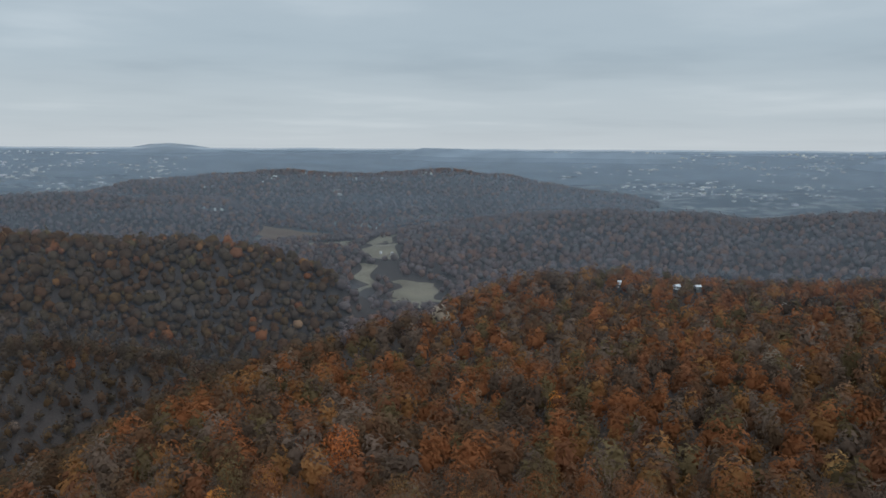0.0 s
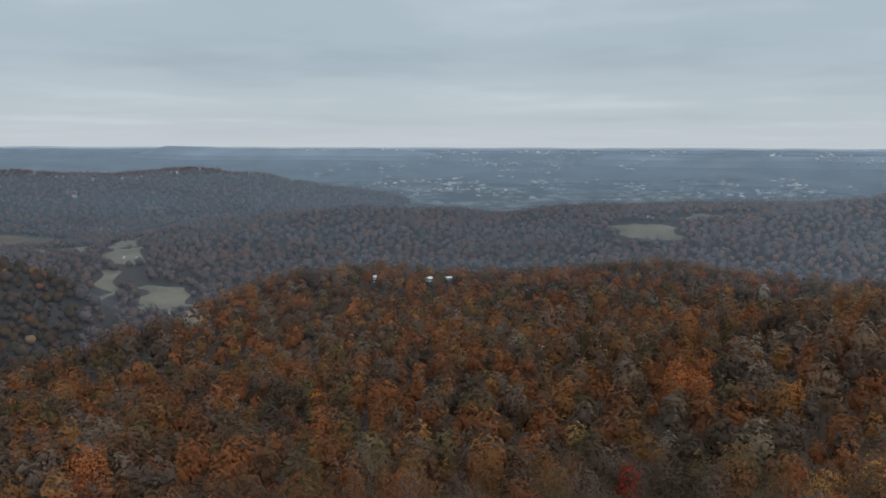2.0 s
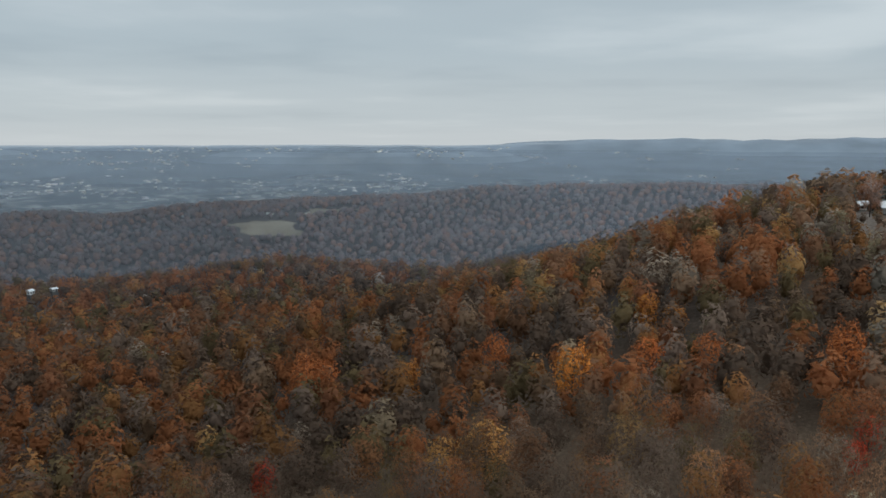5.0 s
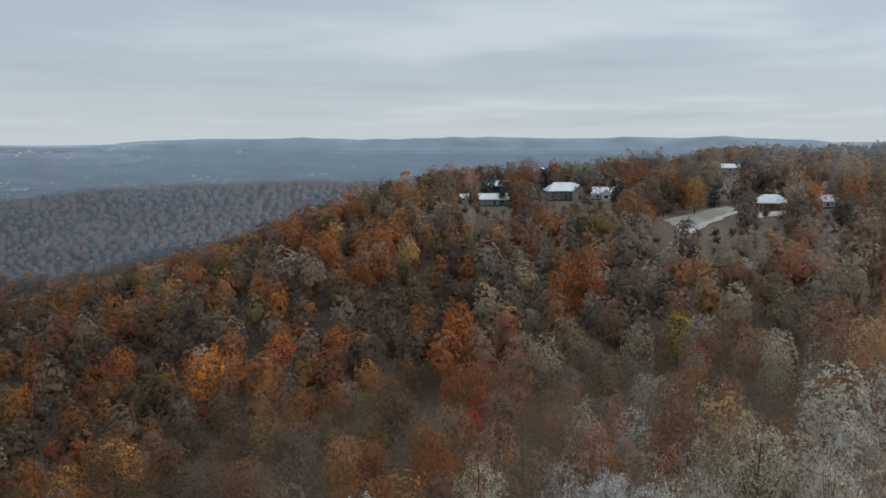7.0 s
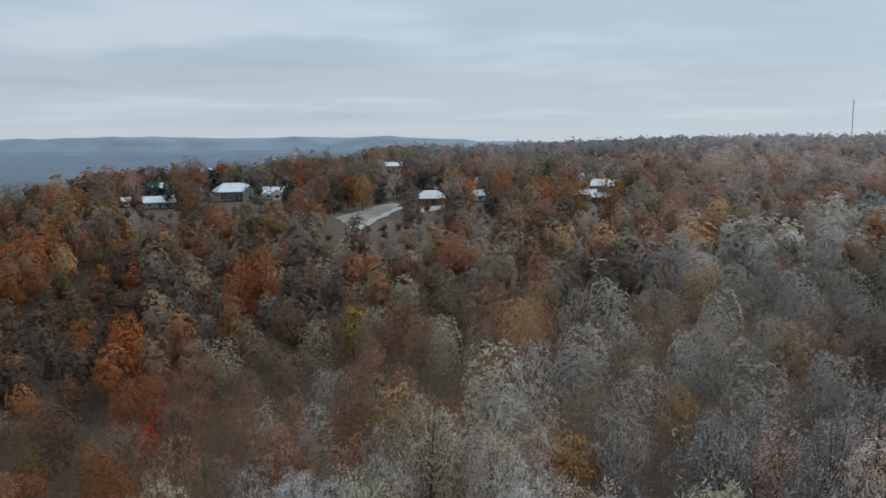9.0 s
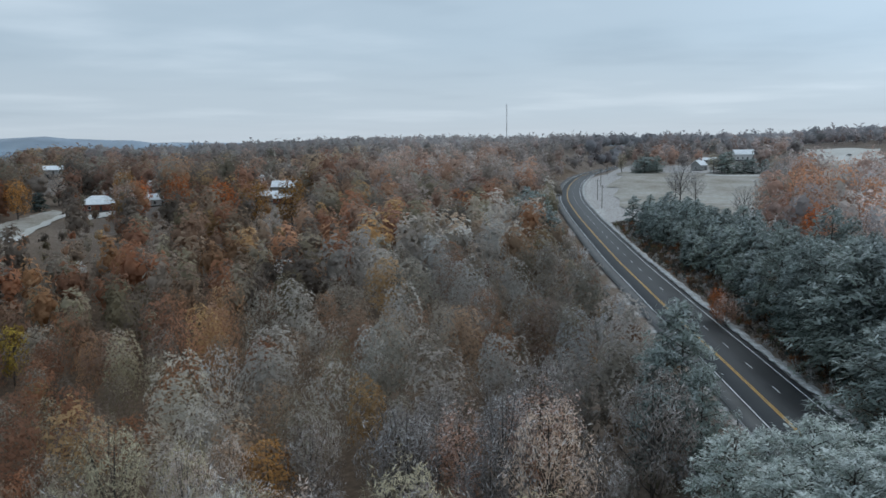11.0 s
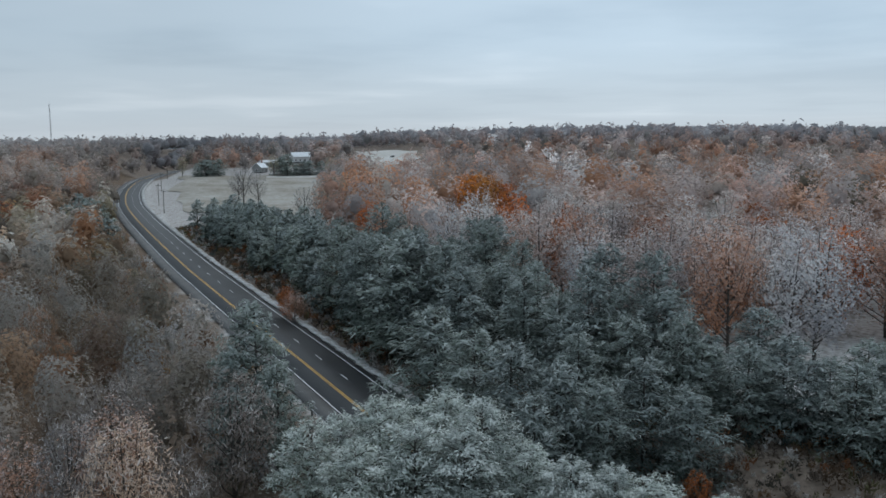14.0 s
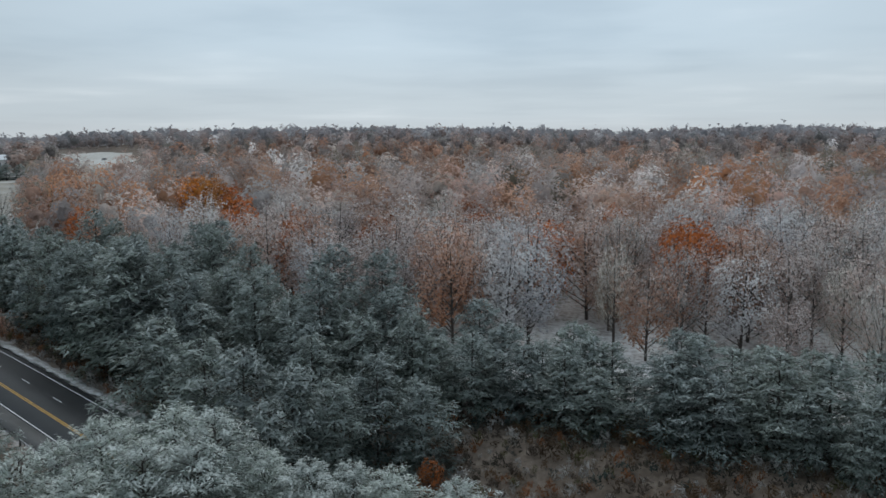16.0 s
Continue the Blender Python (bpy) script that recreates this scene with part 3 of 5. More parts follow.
# ---------------------------------------------------------------- ground sheet
def build_ground():
    rings = np.r_[0.02, np.geomspace(6, 60, 24)[:-1], np.geomspace(60, 700, 135)[:-1], np.geomspace(700, 4920, 80)]
    fine = np.radians(np.arange(-6, 222, 0.9))
    coarse = np.radians(np.arange(222, 354, 3.0))
    head = np.r_[fine, coarse]
    R, A = np.meshgrid(rings, head, indexing="ij")
    X, Y = R * np.sin(A), R * np.cos(A)
    Z = ground(X, Y)
    nr, na = R.shape
    idx = np.arange(nr * na).reshape(nr, na)
    nxt = np.roll(idx, -1, axis=1)
    quads = np.stack([idx[:-1], idx[1:], nxt[1:], nxt[:-1]], -1).reshape(-1, 4)
    dn = Y - plateau_edge(X)
    frost = (1 - smooth(dn, -30, 60)) * (0.75 + 0.25 * waves(X, Y, 90, 21))
    so, _ = road_offset(X, Y)
    so = so.reshape(X.shape)
    D = np.hypot(X, Y)
    frost = np.where((so < -9.3) & (so > -40) & (D < 330), frost * 0.15, frost)
    frost = np.where((so > 6.5) & (so < 90) & (D < 700), frost * 0.12, frost)
    frost = frost * np.where(X > 150, 1 - 0.75 * smooth(Y + 0.55 * X, -60, 40), 1.0)
    head_deg = (np.degrees(np.arctan2(X, Y)) + 90) % 360 - 90
    frost = frost * np.where((head_deg > 130) & ~((head_deg > 149) & (head_deg < 163) & (D > 300) & (D < 640)), 1 - 0.85 * smooth(D, 212, 250), 1.0)
    frost = np.where((head_deg > 149) & (head_deg < 163) & (D > 310) & (D < 640) & (so < -9), 0.5, frost)
    frost = np.where((head_deg > 100) & (head_deg < 148.5) & (D < 480), frost * 0.2, frost)
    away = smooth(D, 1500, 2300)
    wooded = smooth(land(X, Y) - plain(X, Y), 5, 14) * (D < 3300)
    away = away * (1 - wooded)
    woods = np.maximum(smooth(D, 180, 340) * smooth(dn, 40, 120) * (1 - away), wooded * (D > 1400))
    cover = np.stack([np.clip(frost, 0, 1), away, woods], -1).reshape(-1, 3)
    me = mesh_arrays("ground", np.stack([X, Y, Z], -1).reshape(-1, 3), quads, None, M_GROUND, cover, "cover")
    me.shade_smooth()
    return tagged(new("ground", me), "leaf-strewn and rime-covered hill country sloping to a plain", "ground", kind="structure")


build_ground()


# ---------------------------------------------------------------- highway
def ribbon(name, a, b, s0, s1, lift, mat, step=3.0, wob=0.0):
    """A strip of the road between the offsets a and b (north-east of the yellow line is plus)."""
    s = np.linspace(s0, s1, max(2, int((s1 - s0) / step)))
    cx, cy, cz = (np.interp(s, ROAD_S, v) for v in (ROAD[:, 0], ROAD[:, 1], ROAD_Z))
    nx, ny = np.interp(s, ROAD_S, ROAD_N[:, 0]), np.interp(s, ROAD_S, ROAD_N[:, 1])
    rng = np.random.RandomState(5)
    rows = []
    for o in (a, b):
        w = o + (rng.normal(0, wob, len(s)) if wob else 0)
        rows.append(np.c_[cx + nx * w, cy + ny * w, cz + lift])
    n = len(s)
    top = np.vstack(rows)
    low = top - (0, 0, 0.12 if lift > 0.15 else 0.003)
    i = np.arange(n - 1)
    quads = [np.c_[i, i + 1, n + i + 1, n + i]]
    quads.append(np.c_[2 * n + i, 2 * n + i + 1, i + 1, i])
    quads.append(np.c_[n + i, n + i + 1, 3 * n + i + 1, 3 * n + i])
    return mesh_arrays(name, np.vstack([top, low]), np.vstack(quads), None, mat)


LANE = 3.45
S0, S1 = 5.0, float(ROAD_S[-1]) - 5
road = tagged(new("road", ribbon("road", 5.6, -LANE * 2 - 1.1, S0, S1, 0.02, M_ASPHALT)), "dark damp asphalt highway curving across the wooded ridge", "road", kind="structure")
part("shoulder", ribbon("shoulder", LANE + 0.3, 6.6, S0, S1, 0.026, M_SHOULDER), None, road, "pale worn paved shoulder")
for name, o, w, mat in (("yellow_line", 0.16, 0.19, M_YELLOW), ("yellow_line", -0.16, 0.19, M_YELLOW), ("edge_line", LANE, 0.19, M_LINE), ("edge_line", -2 * LANE, 0.17, M_LINE)):
    part(name, ribbon(name, o + w / 2, o - w / 2, S0, S1, 0.031, mat), None, road)
for k in range(72):
    s = 6 + 12.2 * k
    if s + 3.2 < S1:
        part("lane_dash", ribbon("lane_dash", -LANE + 0.08, -LANE - 0.08, s, s + 3.1, 0.031, M_LINE, 1.5), None, road)
verge = tagged(new("verge", ribbon("verge", -LANE * 2 - 1.15, -LANE * 2 - 2.7, S0, S1 - 300, 0.30, M_BERM, 1.2, 0.25)), "strip of rime-whitened grass along the highway", "verge", kind="structure")


# ---------------------------------------------------------------- meadows
def patch(name, mat, corners, label, n=40, lift=0.3, uneven=0.05):
    """A field draped over the land between four (heading, distance) corners."""
    p = np.array([polar(*c) for c in corners])
    u, v = np.meshgrid(np.linspace(0, 1, n), np.linspace(0, 1, n), indexing="ij")
    q = ((1 - u) * (1 - v))[..., None] * p[0] + (u * (1 - v))[..., None] * p[1] + (u * v)[..., None] * p[2] + ((1 - u) * v)[..., None] * p[3]
    size = np.linalg.norm(p[0] - p[2])
    q = q + uneven * size * np.stack([waves(q[..., 0], q[..., 1], size * 0.5, 51), waves(q[..., 0], q[..., 1], size * 0.4, 52)], -1)
    z = ground(q[..., 0], q[..., 1]) + lift
    i = np.arange(n * n).reshape(n, n)
    quads = np.stack([i[:-1, :-1], i[1:, :-1], i[1:, 1:], i[:-1, 1:]], -1).reshape(-1, 4)
    me = mesh_arrays(name, np.c_[q.reshape(-1, 2), z.ravel()], quads, None, mat)
    me.shade_smooth()
    return tagged(new(name, me), label, "meadow", kind="structure")


FIELDS = [
    ("meadow", M_FIELD_VALLEY, [(25.7, 1450), (27.95, 1425), (27.7, 1700), (26.1, 1760)], "tan hay meadow in the valley bottom"),
    ("meadow", M_FIELD_VALLEY, [(26.4, 1790), (27.9, 1740), (28.3, 1840), (26.9, 1890)], "pale strip of meadow beyond the hay"),
    ("meadow", M_FIELD_VALLEY, [(27.4, 1120), (30.8, 1130), (30.5, 1270), (27.6, 1300)], "pale rimed meadow beside the creek"),
    ("meadow", M_FIELD_VALLEY, [(24.9, 1110), (25.7, 1120), (26.3, 1390), (25.2, 1410)], "narrow pale meadow along the creek"),
    ("meadow", M_FIELD_VALLEY, [(22.1, 1660), (24.7, 1560), (24.9, 1720), (21.1, 1820)], "pale strip of meadow below the hill"),
    ("meadow", M_FIELD_RUST, [(18.6, 1900), (24.3, 1870), (23.2, 2040), (19.0, 2090)], "russet meadow on the valley side"),
    ("meadow", M_FIELD_VALLEY, [(59.2, 1502), (63.2, 1494), (62.6, 1568), (58.4, 1540)], "pale meadow cut out of the far woods"),
    ("meadow", M_FIELD_VALLEY, [(61.0, 1588), (63.3, 1612), (68.8, 1768), (63.6, 1655)], "long pale meadow on the ridge"),
    ("meadow", M_FIELD_TAN, [(152.9, 372), (161.2, 360), (161.3, 560), (151.9, 590)], "tan rimed pasture beside the highway bend"),
    ("meadow", M_FIELD_PALE, [(163.6, 600), (166.4, 600), (168.0, 745), (163.6, 770)], "white rimed open lot by the farm"),
]
for f in FIELDS:
    patch(*f)


def in_field(x, y, grow=0.0):
    """True where a tree would stand in a meadow."""
    hit = np.zeros(len(x), bool)
    for _, _, corners, _ in FIELDS:
        p = np.array([polar(*c) for c in corners])
        ins = np.ones(len(x), bool)
        area = sum(p[i][0] * p[(i + 1) % 4][1] - p[(i + 1) % 4][0] * p[i][1] for i in range(4))
        for i in range(4):
            a, b = p[i], p[(i + 1) % 4]
            cr = (b[0] - a[0]) * (y - a[1]) - (b[1] - a[1]) * (x - a[0])
            ins &= cr * np.sign(area) > -grow * np.linalg.norm(b - a)
        hit |= ins
    return hit


# ---------------------------------------------------------------- what stays open to view
SITES = []      # cleared yards: x, y, radius
VIEWS = []      # from heading, to heading, highest top allowed as a slope, distance of what stands behind
for k in range(0, len(ROAD), 2):
    if 118 < ROAD_D[k] < 830 and ROAD[k, 1] < -90:
        e = ROAD[k] + ROAD_N[k] * (LANE - 0.4)
        de = math.hypot(*e)
        h0 = math.degrees(math.atan2(e[0], e[1]))
        VIEWS.append((h0 - 0.35, h0 + 0.35, (ROAD_Z[k] - EYE) / de, de))


def clear(x, y, top, r):
    """True where a tree of that height and crown neither stands on a cleared place nor hides an open view."""
    d, h = np.hypot(x, y), heading_of(x, y)
    s, _ = road_offset(x, y)
    ok = ~in_field(x, y, 4.0) & ~((s > -10.3) & (s < 7.0) & (d < 1000) & (y < 20))
    for sx, sy, sr in SITES:
        ok &= np.hypot(x - sx, y - sy) > sr
    slope = (ground(x, y) + top - EYE) / d
    wide = np.degrees(0.6 * r / d)
    for h0, h1, e, dv in VIEWS:
        ok &= ~((h + wide > h0) & (h - wide < h1) & (d < dv) & (slope > e))
    return ok


# ---------------------------------------------------------------- houses
def roof_bm(lx, ly, z, rise, over=0.5, hip=0.0, thick=0.22):
    """A pitched roof slab with eaves; hip: how far the ridge stops short of the ends."""
    bm = bmesh.new()
    a, b = lx / 2 + over, ly / 2 + over
    drop = rise * over / (ly / 2)
    rows = []
    for t in (0.0, thick):
        rows.append([bm.verts.new(p) for p in ((-a, -b, z - drop + t), (a, -b, z - drop + t), (a, b, z - drop + t), (-a, b, z - drop + t), (-a + hip, 0, z + rise + t), (a - hip, 0, z + rise + t))])
    for (p, q), flip in zip(((rows[1], rows[0]), (rows[0], rows[1])), (False, True)):
        for f in ((0, 1, 5, 4), (2, 3, 4, 5), (1, 2, 5), (3, 0, 4)):
            if hip < 0.1 and len(f) == 3:
                continue
            bm.faces.new([p[i] for i in (f[::-1] if flip else f)])
    for i, j in ((0, 1), (1, 2), (2, 3), (3, 0)) if hip >= 0.1 else ((0, 1), (1, 5), (5, 2), (2, 3), (3, 4), (4, 0)):
        bm.faces.new([rows[0][i], rows[0][j], rows[1][j], rows[1][i]])
    return bm


def wall_bm(lx, ly, h, rise, gable):
    bm = bmesh.new()
    a, b = lx / 2, ly / 2
    box(bm, -a, -b, -2.0, a, b, h)
    if gable:
        for x in (-a, a):
            w = 0.12 if x < 0 else -0.12
            v = [bm.verts.new(p) for p in ((x, -b, h), (x, b, h), (x, 0, h + rise), (x + w, -b, h), (x + w, b, h), (x + w, 0, h + rise))]
            bm.faces.new(v[:3])
            bm.faces.new(v[3:][::-1])
            bm.faces.new((v[1], v[2], v[5], v[4]))
            bm.faces.new((v[2], v[0], v[3], v[5]))
    return bm


def house(name, label, heading, d, lx, ly, h, rise, turn, wall_mat, hip=0.0, porch=False, chimney=True, yard=7.5, group="houses on the ridge", lift=0.0, rows=1, wing=None):
    """A frosted-roof house; turn: degrees of its long side from square to the line from the overlook."""
    x, y = polar(heading, d)
    z = gz(x, y) + 0.2 + lift
    ob = tagged(new(name), label, "house" if name == "house" else "building", group)
    ob.matrix_basis = pose(x, y, z, 0, 0, -heading + turn)
    walls = part("wall", wall_bm(lx, ly, h, rise, hip < 0.1), wall_mat, ob)
    part("roof", roof_bm(lx, ly, h, rise, 0.6, hip), M_ROOF, ob, "pale roof dusted with snow")
    part("foundation", box_bm(-lx / 2 - 0.15, -ly / 2 - 0.15, -2.5, lx / 2 + 0.15, ly / 2 + 0.15, 0.25), M_SHOULDER, ob)
    for side in (-1, 1):
        yb = side * ly / 2
        n = max(2, int(lx / 3.4))
        for r in range(rows):
            for k in range(n):
                cx = -lx / 2 + (k + 0.5) * lx / n
                zb = 0.9 + 2.7 * r
                if zb + 1.3 > h:
                    continue
                if k == n // 2 and r == 0:
                    part("door", box_bm(cx - 0.5, yb - 0.06, 0.2, cx + 0.5, yb + 0.06, 2.25), M_DARK, ob)
                    continue
                win = part("window", box_bm(cx - 0.62, yb - 0.05, zb - 0.05, cx + 0.62, yb + 0.05, zb + 1.3), M_WHITE, ob)
                part("pane", box_bm(cx - 0.5, yb - 0.08, zb + 0.07, cx + 0.5, yb + 0.08, zb + 1.18), M_GLASS, win)
    for side in (-1, 1):
        xb = side * lx / 2
        win = part("window", box_bm(xb - 0.05, -0.7, 0.85, xb + 0.05, 0.7, 2.2), M_WHITE, ob)
        part("pane", box_bm(xb - 0.08, -0.58, 0.97, xb + 0.08, 0.58, 2.08), M_GLASS, win)
    if chimney:
        part("chimney", box_bm(lx * 0.22, -0.5, h, lx * 0.22 + 0.9, 0.4, h + rise + 0.9), M_BRICK, ob, "brick chimney")
    if porch:
        part("porch_floor", box_bm(-lx / 2, -ly / 2 - 2.6, -0.4, lx / 2, -ly / 2, 0.15), M_SHOULDER, ob)
        part("porch_roof", box_bm(-lx / 2 - 0.2, -ly / 2 - 2.9, h - 0.25, lx / 2 + 0.2, -ly / 2 + 0.1, h - 0.02), M_ROOF, ob)
        for k in range(5):
            px = -lx / 2 + 0.2 + k * (lx - 0.4) / 4
            part("post", box_bm(px - 0.08, -ly / 2 - 2.6, 0.1, px + 0.08, -ly / 2 - 2.44, h - 0.2), M_WHITE, ob)
    if wing:
        wx, ww, wd = wing
        turned = Matrix.Translation((wx, -ly / 2 - wd / 2 + 1.0, 0)) @ Matrix.Rotation(radians(90), 4, "Z")
        for bm, nm, mat in ((wall_bm(wd + 2, ww, h, rise * 0.8, True), "wing_wall", wall_mat), (roof_bm(wd + 2, ww, h, rise * 0.8, 0.5), "wing_roof", M_ROOF)):
            bm.transform(turned)
            part(nm, bm, mat, ob)
        win = part("window", box_bm(wx - 1.1, -ly / 2 - wd - 0.06, 0.8, wx + 1.1, -ly / 2 - wd + 0.06, 2.3), M_WHITE, ob)
        part("pane", box_bm(wx - 0.95, -ly / 2 - wd - 0.09, 0.92, wx + 0.95, -ly / 2 - wd + 0.09, 2.18), M_GLASS, win)
    SITES.append((x, y, yard))
    VIEWS.append((heading - math.degrees(lx * 0.36 / d), heading + math.degrees(lx * 0.36 / d), (z + h * 0.2 - EYE) / d, d))
    return ob


house("house", "grey-sided house with a white frosted hip roof on the ridge", 105.6, 430, 18, 11, 4.6, 3.6, 14, M_SIDING, 4.5, True, wing=(5.5, 7.0, 4.0))
house("house", "long brick house under a snow-dusted roof among cedars", 101.2, 455, 20, 10, 4.2, 3.0, -12, M_BRICK, 0.0, wing=(-5.0, 8.0, 4.0))
house("house", "low house with pale frosted roof on the slope edge", 100.9, 398, 13, 8, 3.0, 2.2, 8, M_SIDING, 0.0)
house("house", "tall gabled house with dark boarded front", 104.1, 520, 7.5, 10, 6.5, 4.2, 84, M_DARK, 0.0, True, rows=2)
house("house", "small house with a bright frosted roof", 108.2, 432, 10, 8, 3.2, 2.6, -6, M_WHITE, 0.0, wing=(2.0, 4.5, 2.5))
house("shed", "small white shed at the edge of the trees", 99.0, 410, 5, 4, 2.6, 1.4, 20, M_WHITE, 0.0, chimney=False, yard=7)
house("house", "red brick bungalow with a white hip roof beside a lawn", 118.6, 395, 13.5, 10, 3.2, 3.0, 6, M_BRICK, 4.2)
house("garage", "pale garage with a frosted gable roof", 121.9, 410, 8, 6.5, 3.0, 2.2, 30, M_WHITE, 0.0, chimney=False, yard=9)
house("house", "far frosted roof showing among the trees", 116.1, 610, 11, 8, 3.2, 2.2, 0, M_SIDING, 0.0, lift=3)
house("house", "long house with a white frosted metal roof", 130.2, 440, 13, 9, 4.0, 2.6, -10, M_SIDING, 0.0, lift=1.5)
house("house", "low outbuilding with a white frosted roof", 128.8, 418, 12, 7, 3.0, 1.8, 6, M_SIDING, 0.0, chimney=False)
house("house", "small frosted-roof house in the trees", 130.0, 405, 8, 6, 2.8, 1.8, -20, M_BRICK, 0.0, chimney=False, yard=9)
house("barn", "white barn with a bright roof beyond the pasture", 159.95, 690, 15, 9, 4.4, 3.2, 20, M_WHITE, 0.0, chimney=False, group="farm beyond the pasture")
house("barn", "long low farm shed with a white roof", 157.9, 655, 14, 7, 3.0, 1.5, -4, M_SIDING, 0.0, chimney=False, group="farm beyond the pasture")
house("house", "farmhouse with a frosted gable roof behind evergreens", 157.3, 604, 9, 7, 3.6, 2.8, 60, M_SIDING, 0.0, group="farm beyond the pasture")
house("cabin", "white cabin in a clearing on the spur", 46.5, 640, 3.6, 3.2, 2.8, 0.9, 40, M_WHITE, 0.0, chimney=False, yard=7, group="cabins on the spur", lift=7.5)
house("cabin", "small pale cabin showing through the trees", 47.8, 655, 4, 3.0, 2.2, 0.7, 35, M_SIDING, 0.0, chimney=False, yard=6, group="cabins on the spur", lift=7.5)
house("cabin", "narrow white hut in the autumn woods", 42.8, 630, 1.8, 2.2, 4.4, 0.8, 0, M_WHITE, 0.0, chimney=False, yard=6, group="cabins on the spur", lift=6)
LAWNS = [("lawn", M_FIELD_TAN, [(112.2, 345), (116.0, 405), (116.8, 384), (113.2, 308)], "tan rimed lawn before the brick bungalow"),
         ("driveway", M_FIELD_PALE, [(112.9, 300), (113.9, 308), (117.0, 384), (116.5, 390)], "pale frosted gravel drive along the lawn"),
         ("lawn", M_FIELD_PALE, [(117.4, 370), (117.9, 358), (119.5, 374), (119.6, 394)], "frosted lawn beside the brick bungalow"),
         ("farm_track", M_FIELD_PALE, [(157.6, 566), (161.4, 560), (161.4, 553), (157.6, 559)], "white frosted track across the pasture"),
         ("farm_track", M_FIELD_PALE, [(160.2, 394), (162.4, 388), (162.4, 380), (160.2, 385)], "white frosted track among the pasture trees")]
for f in LAWNS:
    patch(*f, n=40, lift=0.34 if f[0] in ("driveway", "farm_track") else 0.25, uneven=0.018)
FIELDS.extend(LAWNS)
VIEWS.extend([(169.6, 174.5, -0.094, 276), (112.4, 116.4, (gz(*polar(114.6, 345)) + 0.8 - EYE) / 345, 360), (152.6, 161.0, (gz(*polar(157, 400)) - EYE) / 400, 420),
              (152.0, 161.0, (gz(*polar(157, 570)) + 1 - EYE) / 570, 575), (157.2, 160.6, (gz(*polar(158.5, 650)) + 1.5 - EYE) / 650, 650), (164.6, 168.0, (gz(*polar(166, 700)) - EYE) / 700, 760),
              (26.8, 30.4, -0.186, 1080), (25.2, 26.8, -0.180, 1080), (25.6, 28.0, -0.146, 1400), (59.0, 63.0, -0.1015, 1490)])


# ---------------------------------------------------------------- sheets for haze and valley mist
def haze_material():
    m = bpy.data.materials.new("thin_haze")
    m.use_nodes = True
    t = m.node_tree
    t.nodes.clear()
    att = t.nodes.new("ShaderNodeAttribute")
    att.attribute_name = "veil"
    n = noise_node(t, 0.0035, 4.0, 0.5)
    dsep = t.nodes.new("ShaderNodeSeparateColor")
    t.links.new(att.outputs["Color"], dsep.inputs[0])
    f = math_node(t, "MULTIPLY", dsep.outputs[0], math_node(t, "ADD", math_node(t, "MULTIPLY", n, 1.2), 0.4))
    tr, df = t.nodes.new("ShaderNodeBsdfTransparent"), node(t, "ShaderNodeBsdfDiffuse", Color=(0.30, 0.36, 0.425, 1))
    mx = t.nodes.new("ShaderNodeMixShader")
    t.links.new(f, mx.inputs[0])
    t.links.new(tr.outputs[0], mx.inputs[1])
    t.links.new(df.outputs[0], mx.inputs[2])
    t.links.new(mx.outputs[0], t.nodes.new("ShaderNodeOutputMaterial").inputs[0])
    return m


M_HAZE = haze_material()


def haze_sheet(height, strength):
    """A see-through sheet over the valley and the plain, added to imitate distance haze and mist."""
    rings, head = np.geomspace(270 if height < 20 else 560, 4925, 76), np.radians(np.arange(-8, 133, 1.25))
    R, A = np.meshgrid(rings, head, indexing="ij")
    X, Y = R * np.sin(A), R * np.cos(A)
    t = np.clip((R - 1900) / 2950, 0, 1)
    Z = plain(X, Y) + 4 + height * (1 - t ** 1.5) + 4 * waves(X, Y, 700, 41) * (1 - t) - 5 * smooth(R, 4350, 4900)
    knob = land(X, Y) - plain(X, Y)
    if height < 20:
        Z = np.maximum(Z, land(X, Y) + 9 + 10 * (1 - smooth(R, 2000, 3500)) + 12 * smooth(knob, 4, 18) * (R > 4000))
    # thicker with distance and by heading, to lift far woods as haze does
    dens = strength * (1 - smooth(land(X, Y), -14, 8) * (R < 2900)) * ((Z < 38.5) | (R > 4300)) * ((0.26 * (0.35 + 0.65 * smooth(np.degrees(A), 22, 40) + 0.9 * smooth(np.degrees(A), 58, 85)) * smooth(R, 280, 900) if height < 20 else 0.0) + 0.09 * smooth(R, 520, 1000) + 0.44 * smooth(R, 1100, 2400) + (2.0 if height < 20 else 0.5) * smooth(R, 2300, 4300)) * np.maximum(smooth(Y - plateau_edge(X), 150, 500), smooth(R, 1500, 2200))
    nr, na = R.shape
    i = np.arange(nr * na).reshape(nr, na)
    quads = np.stack([i[:-1, :-1], i[1:, :-1], i[1:, 1:], i[:-1, 1:]], -1).reshape(-1, 4)
    me = mesh_arrays("mist", np.stack([X, Y, Z], -1).reshape(-1, 3), quads, None, M_HAZE, np.repeat(dens.reshape(-1, 1), 3, 1), "veil")
    me.shade_smooth()
    return tagged(new("mist", me), "thin bluish sheet standing in for haze and mist over the valley", "mist", kind="stuff")


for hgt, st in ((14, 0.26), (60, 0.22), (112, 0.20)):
    haze_sheet(hgt, st)


